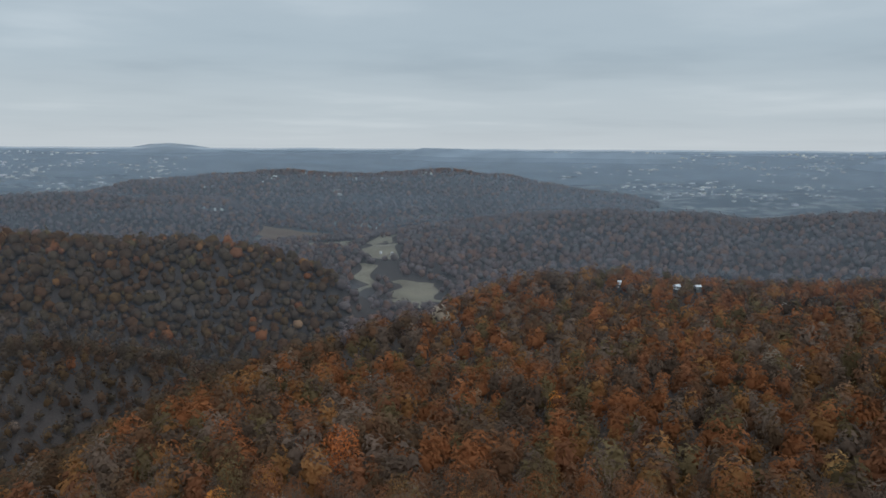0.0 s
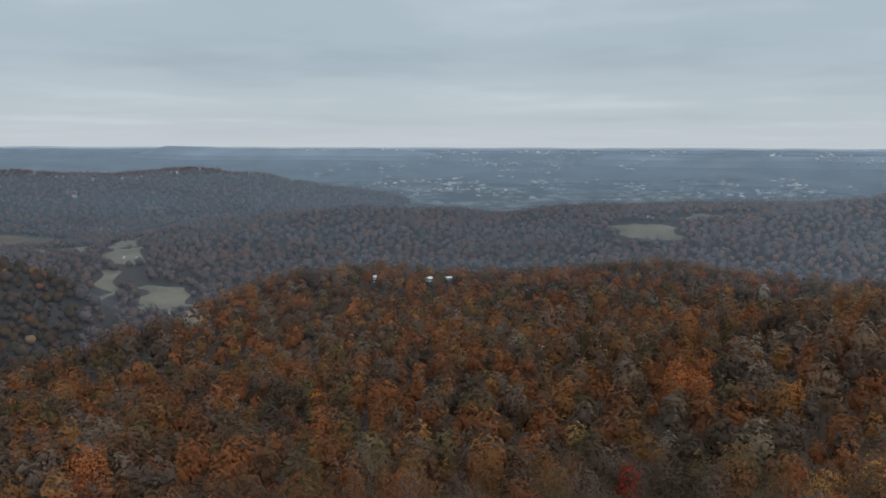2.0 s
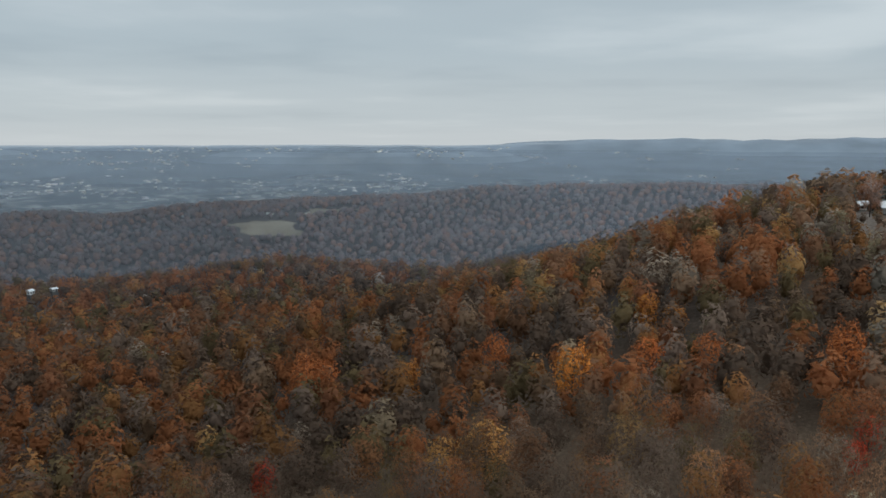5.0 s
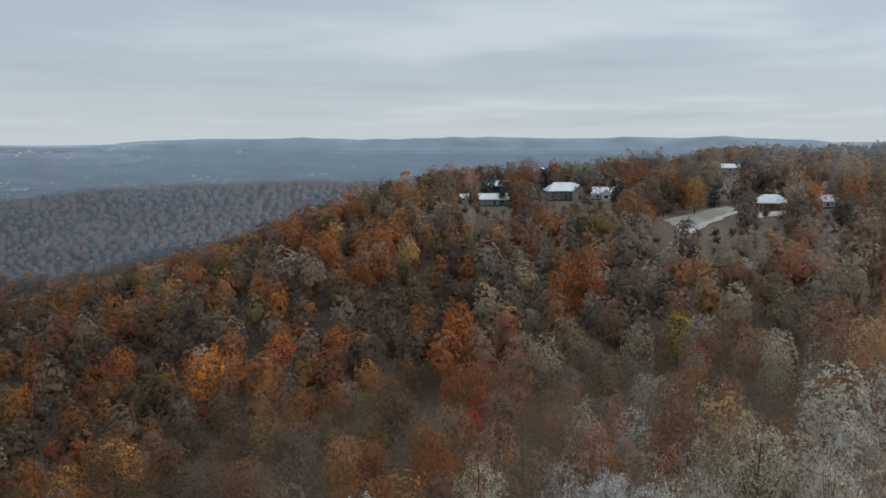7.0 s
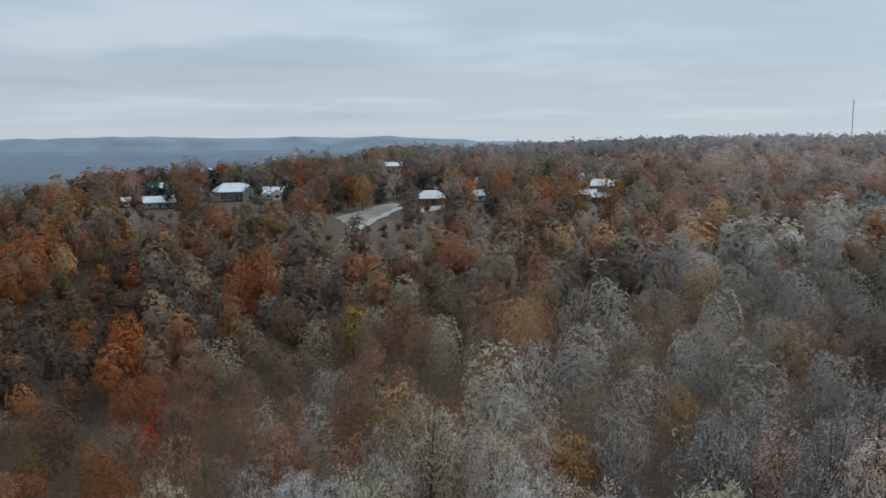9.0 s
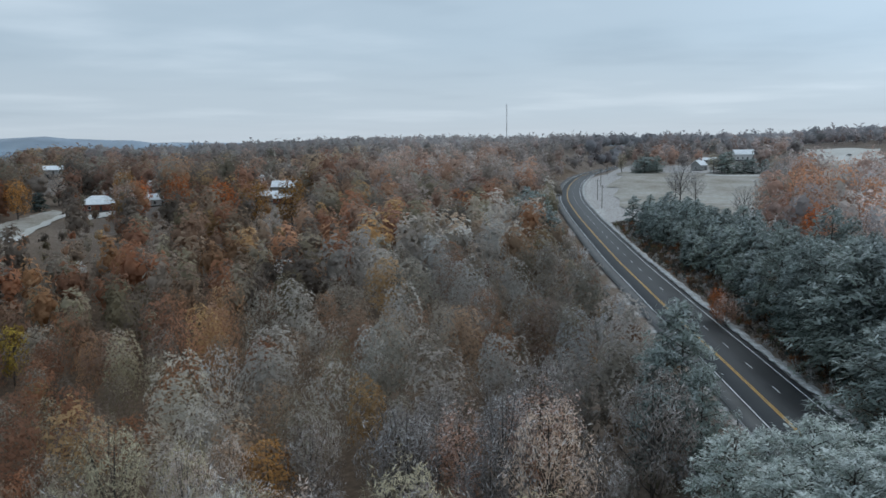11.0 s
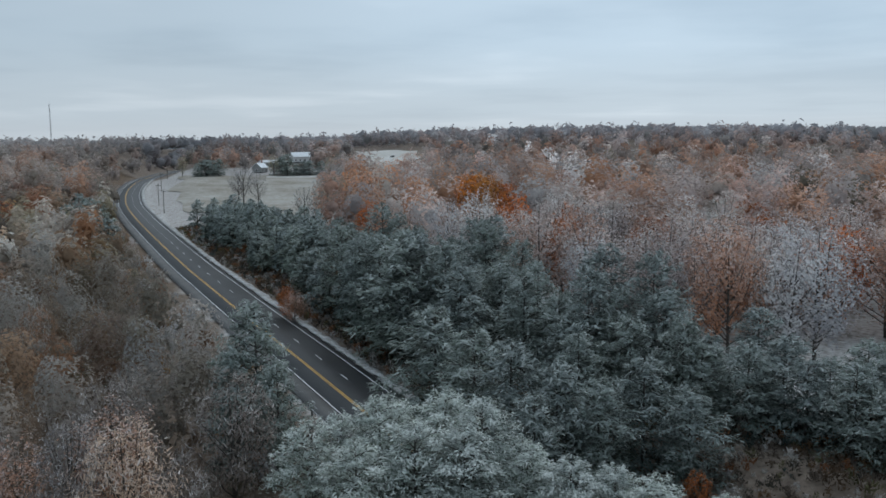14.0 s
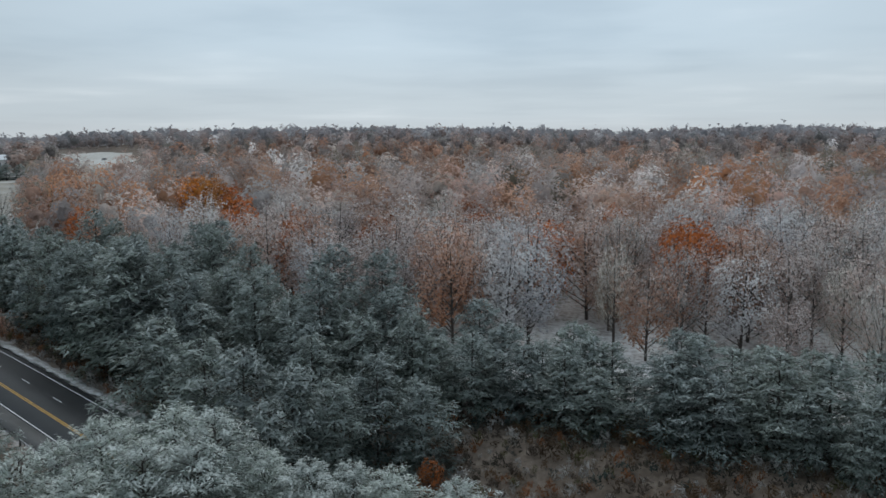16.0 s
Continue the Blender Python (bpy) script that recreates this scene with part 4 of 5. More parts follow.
# ---------------------------------------------------------------- trees that stand out
C_TREES = {"umber": ((0.145, 0.115, 0.098), 0.04), "rust": ((0.40, 0.135, 0.050), 0.0), "brown": ((0.39, 0.28, 0.205), 0.05), "olive": ((0.38, 0.335, 0.235), 0.0), "ochre": ((0.33, 0.175, 0.065), 0.0),
           "rime": ((0.375, 0.355, 0.325), 0.06), "frost": ((0.46, 0.445, 0.45), 0.6), "pink": ((0.36, 0.265, 0.232), 0.36), "russet": ((0.34, 0.165, 0.095), 0.22),
           "amber": ((0.50, 0.20, 0.052), 0.0), "scarlet": ((0.50, 0.075, 0.040), 0.0), "yellow": ((0.38, 0.27, 0.06), 0.0)}
LABELS = {"umber": "dark umber half-bare hardwood tree on the slope", "rust": "hardwood tree in orange-rust autumn leaf", "brown": "brown half-bare hardwood tree", "olive": "olive-brown hardwood tree on the slope", "ochre": "ochre-leaved hardwood tree in autumn",
          "rime": "leafless tree grey with rime", "frost": "leafless tree white with hoar frost", "pink": "pinkish-brown tree rimed with frost", "russet": "russet-leaved oak dusted with frost",
          "amber": "bright amber-orange maple standing out of the woods", "scarlet": "small scarlet maple among brown trees", "yellow": "yellow-green tree in the woods",
          "bare": "bare branching tree silvered with frost in the pasture", "pine": "dark green pine dusted with frost", "far_pine": "dark bushy pine beside the pasture and highway", "white_pine": "pine with boughs whitened by rime", "cedar": "dark conical cedar near the houses"}
LANDMARKS = [  # kind, heading, distance, scale
    ("amber", 81.57, 214, 1.12), ("rust", 186.6, 93, 0.3), ("russet", 197.4, 108, 0.35), ("scarlet", 100.06, 176, 0.62), ("scarlet", 99.4, 170, 0.5), ("yellow", 113.19, 195, 0.8), ("amber", 86.31, 250, 0.8), ("amber", 88.06, 246, 0.75),
    ("rust", 98.51, 207, 1.1), ("rust", 107.27, 222, 1.25), ("rust", 105.9, 226, 1.1), ("rust", 86.6, 220, 0.95), ("rust", 90.4, 216, 0.9), ("amber", 18.61, 192, 0.85), ("amber", 15.59, 170, 0.8),
    ("rust", 16.24, 240, 1.0), ("rust", 19.23, 253, 0.8), ("rust", 23.8, 217, 1.05), ("amber", 38.8, 305, 0.7), ("rust", 63.26, 247, 1.15), ("rust", 64.6, 250, 1.0), ("amber", 70.22, 237, 0.9),
    ("rust", 76.33, 236, 0.95), ("rust", 98.45, 215, 1.0), ("scarlet", 60.35, 185, 0.7), ("ochre", 72.75, 172, 0.9), ("ochre", 75.6, 176, 1.0),
    ("amber", 171.0, 286, 1.2), ("amber", 172.3, 281, 1.4), ("rust", 173.6, 287, 1.2), ("amber", 171.8, 293, 1.35), ("russet", 166.98, 208, 0.95), ("russet", 165.6, 214, 0.95), ("rust", 164.4, 222, 0.9), ("russet", 159.3, 177, 0.4), ("rust", 158.7, 181, 0.42),
    ("frost", 193.4, 156, 1.35), ("russet", 198.75, 168, 1.0), ("russet", 201.25, 149, 1.05), ("frost", 207.2, 156, 1.15), ("pink", 205.0, 160, 1.1), ("pink", 210.0, 141, 0.8), ("rime", 213.2, 157, 1.05), ("rime", 215.4, 135, 1.05), ("frost", 204.35, 206, 1.1), ("frost", 187.5, 186, 1.15), ("pink", 185.0, 195, 1.0),
    ("russet", 99.35, 383, 1.0), ("ochre", 102.1, 425, 0.85), ("ochre", 130.5, 300, 1.2), ("rust", 126.0, 300, 1.2), ("ochre", 128.2, 318, 1.1), ("rust", 123.2, 330, 1.1), ("russet", 120.0, 330, 1.0)]
for _, h0, d0, s0 in LANDMARKS:
    SITES.append((*polar(h0, d0), 4.2 * s0))


# ---------------------------------------------------------------- forest as a whole
def jitter_grid(rng, step, test, reach, top=17.5, r=4.5, thin=1.0):
    n = int(reach / step) + 1
    gx, gy = np.meshgrid(np.arange(-n, n + 1) * step, np.arange(-n, n + 1) * step)
    x = gx.ravel() + rng.uniform(-0.36, 0.36, gx.size) * step
    y = gy.ravel() + rng.uniform(-0.36, 0.36, gx.size) * step
    m = test(np.hypot(x, y), heading_of(x, y), x, y)
    x, y = x[m], y[m]
    m = clear(x, y, top, r)
    x, y = x[m], y[m]
    d, hdg = np.hypot(x, y), heading_of(x, y)
    if thin < 1:
        # woods in the lee of a crest are sparser
        lee = (ground(x, y) + 15 - EYE) / d < CREST[np.clip(np.searchsorted(CREST_D, d - 14), 0, len(CREST_D) - 1), np.clip(((hdg + 6) * 2).astype(int), 0, CREST.shape[1] - 1)]
        m = ~lee | (rng.uniform(0, 1, len(x)) < thin)
        x, y, d, hdg = x[m], y[m], d[m], hdg[m]
    return x, y, d, hdg


CREST_D = np.geomspace(60, 3300, 260)
_D, _H = np.meshgrid(CREST_D, np.radians(np.arange(-6, 222, 0.5)), indexing="ij")
CREST = np.maximum.accumulate((ground(_D * np.sin(_H), _D * np.cos(_H)) + 9 - EYE) / _D, axis=0)


RUST = 1.0 * np.array([(0.26, 0.090, 0.032), (0.19, 0.072, 0.034), (0.14, 0.070, 0.040), (0.115, 0.074, 0.046), (0.105, 0.086, 0.042), (0.085, 0.066, 0.054), (0.25, 0.115, 0.038), (0.15, 0.115, 0.095)])
BROWN = 1.62 * np.array([(0.150, 0.084, 0.050), (0.130, 0.088, 0.058), (0.115, 0.095, 0.064), (0.190, 0.088, 0.040), (0.128, 0.113, 0.074), (0.142, 0.122, 0.098), (0.105, 0.082, 0.066), (0.200, 0.118, 0.044)])
RIMED = 2.15 * np.array([(0.17, 0.158, 0.142), (0.195, 0.19, 0.18), (0.145, 0.125, 0.100), (0.15, 0.112, 0.080), (0.14, 0.130, 0.108), (0.175, 0.155, 0.138), (0.20, 0.197, 0.192), (0.16, 0.100, 0.060)])
FROST = 1.95 * np.array((1.0, 0.965, 0.94)) * np.array([(0.22, 0.195, 0.19), (0.26, 0.25, 0.25), (0.19, 0.125, 0.092), (0.22, 0.160, 0.140), (0.19, 0.165, 0.15), (0.20, 0.110, 0.065), (0.24, 0.20, 0.185), (0.16, 0.105, 0.082)])
DUSK = 1.5 * np.array([(0.19, 0.105, 0.068), (0.20, 0.135, 0.108), (0.155, 0.122, 0.105), (0.21, 0.100, 0.052), (0.185, 0.150, 0.132), (0.14, 0.112, 0.10), (0.13, 0.110, 0.085), (0.215, 0.165, 0.145)])
FARWOOD = np.array((2.25, 1.95, 1.88)) * np.array([(0.066, 0.056, 0.055), (0.076, 0.058, 0.053), (0.064, 0.060, 0.061), (0.085, 0.064, 0.055), (0.059, 0.060, 0.061), (0.072, 0.067, 0.068), (0.092, 0.062, 0.050), (0.064, 0.058, 0.060)])


def off_spur(x, y):
    rim = 330 + 85 * np.exp(-((np.degrees(np.arctan2(y - 100, x - 350)) - 75) / 28) ** 2)
    return np.hypot(x - 350, y - 100) - rim


def palette(rng, x, y, d, hdg):
    """A colour for each tree by where it stands: rust on the slope, brown on the flank, rime on the tableland, with
    distance haze mixed into the colour far off.
    """
    dn = y - plateau_edge(x)
    n = len(x)
    pick = rng.randint(0, 8, n)
    blotch = waves(x, y, 85, 31) + 0.5 * waves(x, y, 40, 33)
    pick = np.where((blotch > 0.55) & (rng.uniform(0, 1, n) < 0.6), 0, pick)
    pick = np.where((blotch < -0.5) & (rng.uniform(0, 1, n) < 0.6), 5, pick)
    reach = np.interp(hdg, (90, 97, 105, 120, 130, 140, 150), (45, 55, 75, 115, 175, 260, 420))
    cold = smooth(reach - d, -60, 60) * 1.0 + 0.18 * rng.normal(0, 1, n)
    warm = np.interp(hdg, (50, 85, 105, 125, 145), (1.0, 0.86, 0.68, 0.5, 0.3))
    col = np.where((rng.uniform(0, 1, n) < warm)[:, None], RUST[pick], BROWN[pick])
    col = np.where((cold > 0.5)[:, None], RIMED[pick], col)
    col = np.where((rng.uniform(0, 1, n) < 0.40)[:, None] & (cold > 0.5)[:, None], BROWN[pick], col)
    col = np.where((rng.uniform(0, 1, n) < smooth(hdg, 150, 166))[:, None], FROST[pick], col)
    brown2 = (hdg > 136) & (d > 250) & (rng.uniform(0, 1, n) < smooth(d, 230, 420) * 0.85)
    col = np.where(brown2[:, None], DUSK[pick], col)
    # far tableland trees blend to blue-grey: distance haze put into the leaf colour
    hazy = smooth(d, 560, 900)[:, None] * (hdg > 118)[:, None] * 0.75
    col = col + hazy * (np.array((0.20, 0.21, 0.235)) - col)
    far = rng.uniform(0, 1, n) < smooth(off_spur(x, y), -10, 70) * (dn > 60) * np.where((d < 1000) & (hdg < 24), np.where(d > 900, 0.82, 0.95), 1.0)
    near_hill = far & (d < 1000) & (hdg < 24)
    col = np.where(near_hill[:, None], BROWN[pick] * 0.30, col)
    far = far & ~near_hill
    # ridge woods lightened by heading, the lift of haze put into their colour
    col = np.where(far[:, None], FARWOOD[pick] * (1 + 0.35 * smooth(hdg, 50, 72))[:, None], col)
    near_mean = np.where((hdg < 100)[:, None], np.mean(RUST[:4], axis=0) * 0.5 + np.mean(BROWN, axis=0) * 0.5, np.mean(BROWN, axis=0) * 0.5 + np.mean(RIMED, axis=0) * 0.5)
    col = np.where(far[:, None] | (hdg > 150)[:, None], col, 0.75 * col + 0.25 * near_mean)
    # colour greys out with distance, haze again mixed into the leaves
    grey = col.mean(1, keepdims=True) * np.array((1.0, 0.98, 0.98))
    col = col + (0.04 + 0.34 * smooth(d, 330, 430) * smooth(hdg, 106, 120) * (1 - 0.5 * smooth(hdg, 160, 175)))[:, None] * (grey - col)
    # heading and distance gains put a light-level correction into the leaf colour
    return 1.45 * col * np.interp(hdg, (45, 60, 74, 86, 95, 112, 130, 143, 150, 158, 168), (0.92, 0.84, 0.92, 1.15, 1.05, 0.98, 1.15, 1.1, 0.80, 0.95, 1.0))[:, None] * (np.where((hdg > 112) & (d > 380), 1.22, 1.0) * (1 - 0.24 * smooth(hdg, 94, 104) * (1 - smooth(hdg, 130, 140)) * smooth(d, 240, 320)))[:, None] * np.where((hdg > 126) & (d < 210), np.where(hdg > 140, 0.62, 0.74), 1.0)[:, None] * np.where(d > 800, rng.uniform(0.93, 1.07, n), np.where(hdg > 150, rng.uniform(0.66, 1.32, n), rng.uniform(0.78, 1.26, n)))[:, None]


def stand(name, label, rng, pts, templates, mat, scale=(0.75, 1.2), colours=None, rime=None):
    """Many trees in one mesh, each a turned and scaled template in its own colour."""
    x, y, d, hdg = pts
    if not len(x):
        return
    z = ground(x, y)
    if rime is None and colours is None:
        rime = smooth(hdg, 104, 155) * smooth(700 - d, 0, 350) * rng.uniform(0.0, 1.0, len(x)) ** 1.6 * np.where(hdg > 150, 0.75, 0.30)
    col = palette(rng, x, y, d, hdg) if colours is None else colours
    pick = rng.randint(0, len(templates), len(x))
    V, Q, T, N, base = [], [], [], [], 0
    for k, (tv, tf, tn) in enumerate(templates):
        i = np.where(pick == k)[0]
        if not len(i):
            continue
        a = rng.uniform(0, 6.283, len(i))
        s = rng.uniform(*scale, len(i))
        w = s * rng.uniform(0.85, 1.2, len(i))
        ca, sa = np.cos(a)[:, None], np.sin(a)[:, None]
        v, nv = np.empty((len(i), len(tv), 3)), np.empty((len(i), len(tv), 3))
        v[..., 0] = (tv[:, 0] * ca - tv[:, 1] * sa) * w[:, None] + x[i, None]
        v[..., 1] = (tv[:, 0] * sa + tv[:, 1] * ca) * w[:, None] + y[i, None]
        v[..., 2] = tv[:, 2] * (s * rng.uniform(0.9, 1.12, len(i)))[:, None] + z[i, None]
        nv[..., 0], nv[..., 1], nv[..., 2] = tn[:, 0] * ca - tn[:, 1] * sa, tn[:, 0] * sa + tn[:, 1] * ca, tn[:, 2]
        V.append(v.reshape(-1, 3))
        N.append(nv.reshape(-1, 3))
        Q.append((tf[None] + (base + np.arange(len(i)) * len(tv))[:, None, None]).reshape(-1, 3))
        t3 = np.repeat(col[i], len(tv), axis=0)
        if rime is not None:
            w = (exposure_of(tv)[None, :, :1] ** 2 * rime[i, None, None] * rng.uniform(0.75, 1.15, (len(i), len(tv) // 3, 1)).repeat(3, 1)).reshape(-1, 1)
            t3 = t3 + np.clip(w, 0, 1) * (np.array((0.56, 0.56, 0.575)) - t3)
        T.append(t3)
        base += len(i) * len(tv)
    me = mesh_arrays(name, np.vstack(V), None, np.vstack(Q), mat, np.vstack(T), "tint", np.vstack(N))
    return tagged(new(name, me), label, "forest", kind="stuff")


rng = np.random.RandomState(7)
near_t = [branched(rng, 1050, 0.098, 15.5 + k % 3, 3.9 + 0.2 * (k % 3), 0.12, 3.4, 0.7, 15, 7, 0.28, dome=0.6)[:3] for k in range(5)] + [lobed(rng, 900, 0.25, 15 + k % 3, 4.0 + 0.15 * (k % 3), 0.12, 20, 0.30, 1.2, None, 0.72, 0.1, 0.36, 0.45, 0.45) for k in range(4)]
mid_t = [lobed(rng, 240, 0.60, 15 + k % 3, 3.8 + 0.25 * (k % 4), 0.10, 12 + k % 4, 0.22, 1.15, None, 0.92, 0.25 * (k % 3 == 0), 0.40, 0.5, 0.40, core=3) for k in range(10)]
far_t = [lobed(rng, 66, 0.98, 15, 4.3 + 0.3 * (k % 3), 0.10, 8, 0.22, 1.1, None, 0.92, 0.2 * (k % 2), 0.46, 0.4, 0.5, core=1) for k in range(9)]
tuft_t = [lobed(rng, 15, 1.9, 15, 6.6, 0.05, 6, 0.2, 1.1, None, 0.9, 0.0, 0.6, 0.22) for _ in range(7)]
tuft_t = [merged(t, inner_mass(rng, [(0, 0, 7.2)], [6.0], lambda p: (p - (0, 0, 5)) / (7, 7, 7), 0.3)) for t in tuft_t]
twig_t = [branched(rng, 540, 0.33, 16, 4.9 + 0.3 * (k % 3), 0.10, 1.3, 0.5, 14, 6, 0.34, dome=0.55, core=5)[:3] for k in range(7)]
sapling_t = [lobed(rng, 110, 0.62, 15, 4.6, 0.05, 10, 0.5, 1.5, 0.8) for _ in range(4)]
scrub_t = [lobed(rng, 42, 0.13, 2.0, 1.1, 0.0, 6, 0.6, 1.8, 0.6) for _ in range(5)]


def raised(d, h, x, y):
    return land(x, y) > plain(x, y) + 9


def upslope(pts):
    """Those trees that stand on the overlook's side of the highway."""
    s, _ = road_offset(pts[0], pts[1])
    m = (s > -9) | (pts[3] < 135)
    return tuple(p[m] for p in pts)


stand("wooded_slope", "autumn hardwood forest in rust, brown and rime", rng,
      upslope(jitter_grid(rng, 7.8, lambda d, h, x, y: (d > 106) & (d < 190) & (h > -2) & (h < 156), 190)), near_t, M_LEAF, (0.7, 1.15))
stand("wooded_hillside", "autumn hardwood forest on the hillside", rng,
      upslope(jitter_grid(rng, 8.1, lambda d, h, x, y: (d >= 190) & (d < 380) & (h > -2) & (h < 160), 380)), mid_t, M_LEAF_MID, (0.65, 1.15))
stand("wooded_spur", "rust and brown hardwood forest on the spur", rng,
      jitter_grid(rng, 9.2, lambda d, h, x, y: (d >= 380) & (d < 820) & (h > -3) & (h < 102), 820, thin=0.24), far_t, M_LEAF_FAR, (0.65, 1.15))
stand("wooded_tableland", "rimed and russet hardwood forest on the tableland", rng,
      jitter_grid(rng, 12.6, lambda d, h, x, y: (d >= np.where(h < 160, 380, 228)) & (d < 430) & (h > 102) & (h < 219), 430, thin=0.5), twig_t, M_TWIG, (1.05, 1.55))
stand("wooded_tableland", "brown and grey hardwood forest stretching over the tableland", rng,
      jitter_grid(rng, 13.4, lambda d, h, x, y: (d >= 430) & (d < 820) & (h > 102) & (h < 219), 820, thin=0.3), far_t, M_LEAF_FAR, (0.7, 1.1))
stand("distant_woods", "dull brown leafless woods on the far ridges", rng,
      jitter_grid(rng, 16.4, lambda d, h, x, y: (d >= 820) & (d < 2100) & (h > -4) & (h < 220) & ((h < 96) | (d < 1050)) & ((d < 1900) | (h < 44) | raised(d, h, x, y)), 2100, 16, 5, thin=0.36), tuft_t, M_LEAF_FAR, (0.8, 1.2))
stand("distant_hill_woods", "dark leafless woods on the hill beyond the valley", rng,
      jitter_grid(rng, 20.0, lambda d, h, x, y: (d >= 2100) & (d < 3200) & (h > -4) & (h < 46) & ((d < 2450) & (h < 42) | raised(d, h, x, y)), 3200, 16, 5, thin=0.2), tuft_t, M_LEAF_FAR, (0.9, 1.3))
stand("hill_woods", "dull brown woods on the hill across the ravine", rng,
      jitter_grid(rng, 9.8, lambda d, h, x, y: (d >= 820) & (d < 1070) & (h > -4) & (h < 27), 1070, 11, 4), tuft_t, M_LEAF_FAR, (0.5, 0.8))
# young growth along the north-east side of the highway
px, py, pd, ph = jitter_grid(rng, 4.6, lambda d, h, x, y: (d > 90) & (d < 420) & (h > 143) & (h < 168), 420, 7.5, 2.0)
po, _ = road_offset(px, py)
pm = (po > 7.5) & (po < 42)
stand("roadside_growth", "low leafless saplings and scrub beside the highway", rng, (px[pm], py[pm], pd[pm], ph[pm]), sapling_t, M_LEAF, (0.28, 0.5))
# low trees in the yards and clearings of the ridge
stand("yard_trees", "low brown and olive trees about the houses", rng,
      jitter_grid(rng, 8.6, lambda d, h, x, y: (d > 240) & (d < 470) & (h > 95) & (h < 134), 470, 6.0, 1.5), far_t, M_LEAF_MID, (0.28, 0.46))
# dark scrub on the cut bank below the pines
px, py, pd, ph = jitter_grid(rng, 1.35, lambda d, h, x, y: (d > 84) & (d < 330) & (h > 150) & (h < 222), 330, 0.5, 0.5)
po, _ = road_offset(px, py)
pm = (po < -10.2) & (po > -34) & (pd < np.where(ph > 175, 200, 330))
SCRUB = 1.4 * np.array([(0.070, 0.050, 0.036), (0.10, 0.066, 0.042), (0.055, 0.050, 0.042), (0.085, 0.080, 0.045), (0.16, 0.075, 0.04), (0.05, 0.06, 0.055), (0.26, 0.25, 0.24), (0.075, 0.06, 0.05)])
stand("brush", "dark brown scrub with flecks of snow on the bank", rng, (px[pm], py[pm], pd[pm], ph[pm]),
      scrub_t, M_LEAF, (0.5, 1.3), SCRUB[rng.randint(0, 8, int(pm.sum()))])


# ---------------------------------------------------------------- trees as things
TREE_KINDS, PLANTED = {}, {}
rt = np.random.RandomState(19)


def make_tree(key, rng, mat, h, r, base, n, size, stretch=1.2, rise=0.4, limbs_n=16, subs=8, puff=0.35, dome=0.45):
    """A broadleaf tree: trunk with limbs, and a crown of leaf sprays or rimed twigs."""
    ob = new("tree")
    v, f, nv, wood = branched(rng, n, size, h, r, base, stretch, rise, limbs_n, subs, puff, dome=dome)
    part("trunk", mesh_arrays("trunk", *joined(wood), None, M_BARK), None, ob)
    part("crown", mesh_arrays("crown", v, None, f, mat, exposure_of(v), "rime", normals=nv), None, ob)
    TREE_KINDS.setdefault(key, []).append(ob)
    return ob


def make_pine(key, rng, mat, h, r, n_branch=88, per=13, size=0.36, name="pine_tree"):
    """A pine: trunk, boughs and needle tufts."""
    ob = new(name)
    v, f, n, boughs = pine_crown(rng, n_branch, per, h, r, 0.05, size)
    part("trunk", mesh_arrays("trunk", *joined([tube([(0, 0, -0.8), (0.05, 0, h * 0.4), (0, 0.06, h * 0.97)], (0.26, 0.17, 0.03), 6)] + boughs), None, M_BARK), None, ob)
    part("crown", mesh_arrays("crown", v, None, f, mat, exposure_of(v), "rime", normals=n), None, ob)
    TREE_KINDS.setdefault(key, []).append(ob)
    return ob


def plant(key, category, group, x, y, scale=1.0, turn=0.0, spread=1.0):
    """A tree of that kind at a place: the first is the model itself moved there, later ones are copies."""
    model = TREE_KINDS[key][PLANTED.get(key, 0) % len(TREE_KINDS[key])]
    PLANTED[key] = PLANTED.get(key, 0) + 1
    z = gz(x, y)
    wide = spread * scale * rt.uniform(0.9, 1.12)
    m = pose(x, y, z, 0, 0, turn)
    ob = model if "label" not in model else copy_thing(model, m)
    ob.matrix_basis = m @ Matrix.Diagonal((wide, wide, scale, 1))
    return tagged(ob, LABELS[key], category, group)


for key, (col, fr) in C_TREES.items():
    m = crown_material("leaves_" + key, tuple(1.15 * c for c in col), fr, (0.74, 0.715, 0.70))
    for i in range(3):
        if key == "rime":        # fine upright twigs white with rime
            make_tree(key, rt, m, rt.uniform(15.5, 18), rt.uniform(4.0, 4.8), 0.12, 3900, 0.046, 8.5, 1.0, 18, 9, 0.30)
        elif key in ("brown", "olive", "umber"):    # half-bare: twigs with a few leaves
            make_tree(key, rt, m, rt.uniform(15, 18), rt.uniform(4.0, 4.8), 0.12, 3700, 0.078, 3.4, 0.7, 17, 9, 0.34)
        elif key in ("frost", "pink", "russet"):    # speckled with frosted leaves
            make_tree(key, rt, m, rt.uniform(15.5, 18), rt.uniform(5.6, 6.6), 0.10, 4000, 0.155, 1.4, 0.4, 19, 9, 0.32, 0.22)
        else:
            make_tree(key, rt, m, rt.uniform(15.5, 18), rt.uniform(4.6, 5.4), 0.11, 1900, 0.24, 1.2, 0.4, 17, 8, 0.36)
M_PINE = crown_material("pine_needles", (0.112, 0.142, 0.122), 0.46, (0.58, 0.62, 0.61))
M_PINE_D = crown_material("dark_pine_needles", (0.150, 0.185, 0.162), 0.45, (0.56, 0.60, 0.59))
M_PINE_W = crown_material("rimed_pine_needles", (0.130, 0.170, 0.135), 0.70, (0.82, 0.85, 0.83))
M_CEDAR = crown_material("cedar_needles", (0.055, 0.075, 0.065), 0.08, (0.30, 0.34, 0.35))
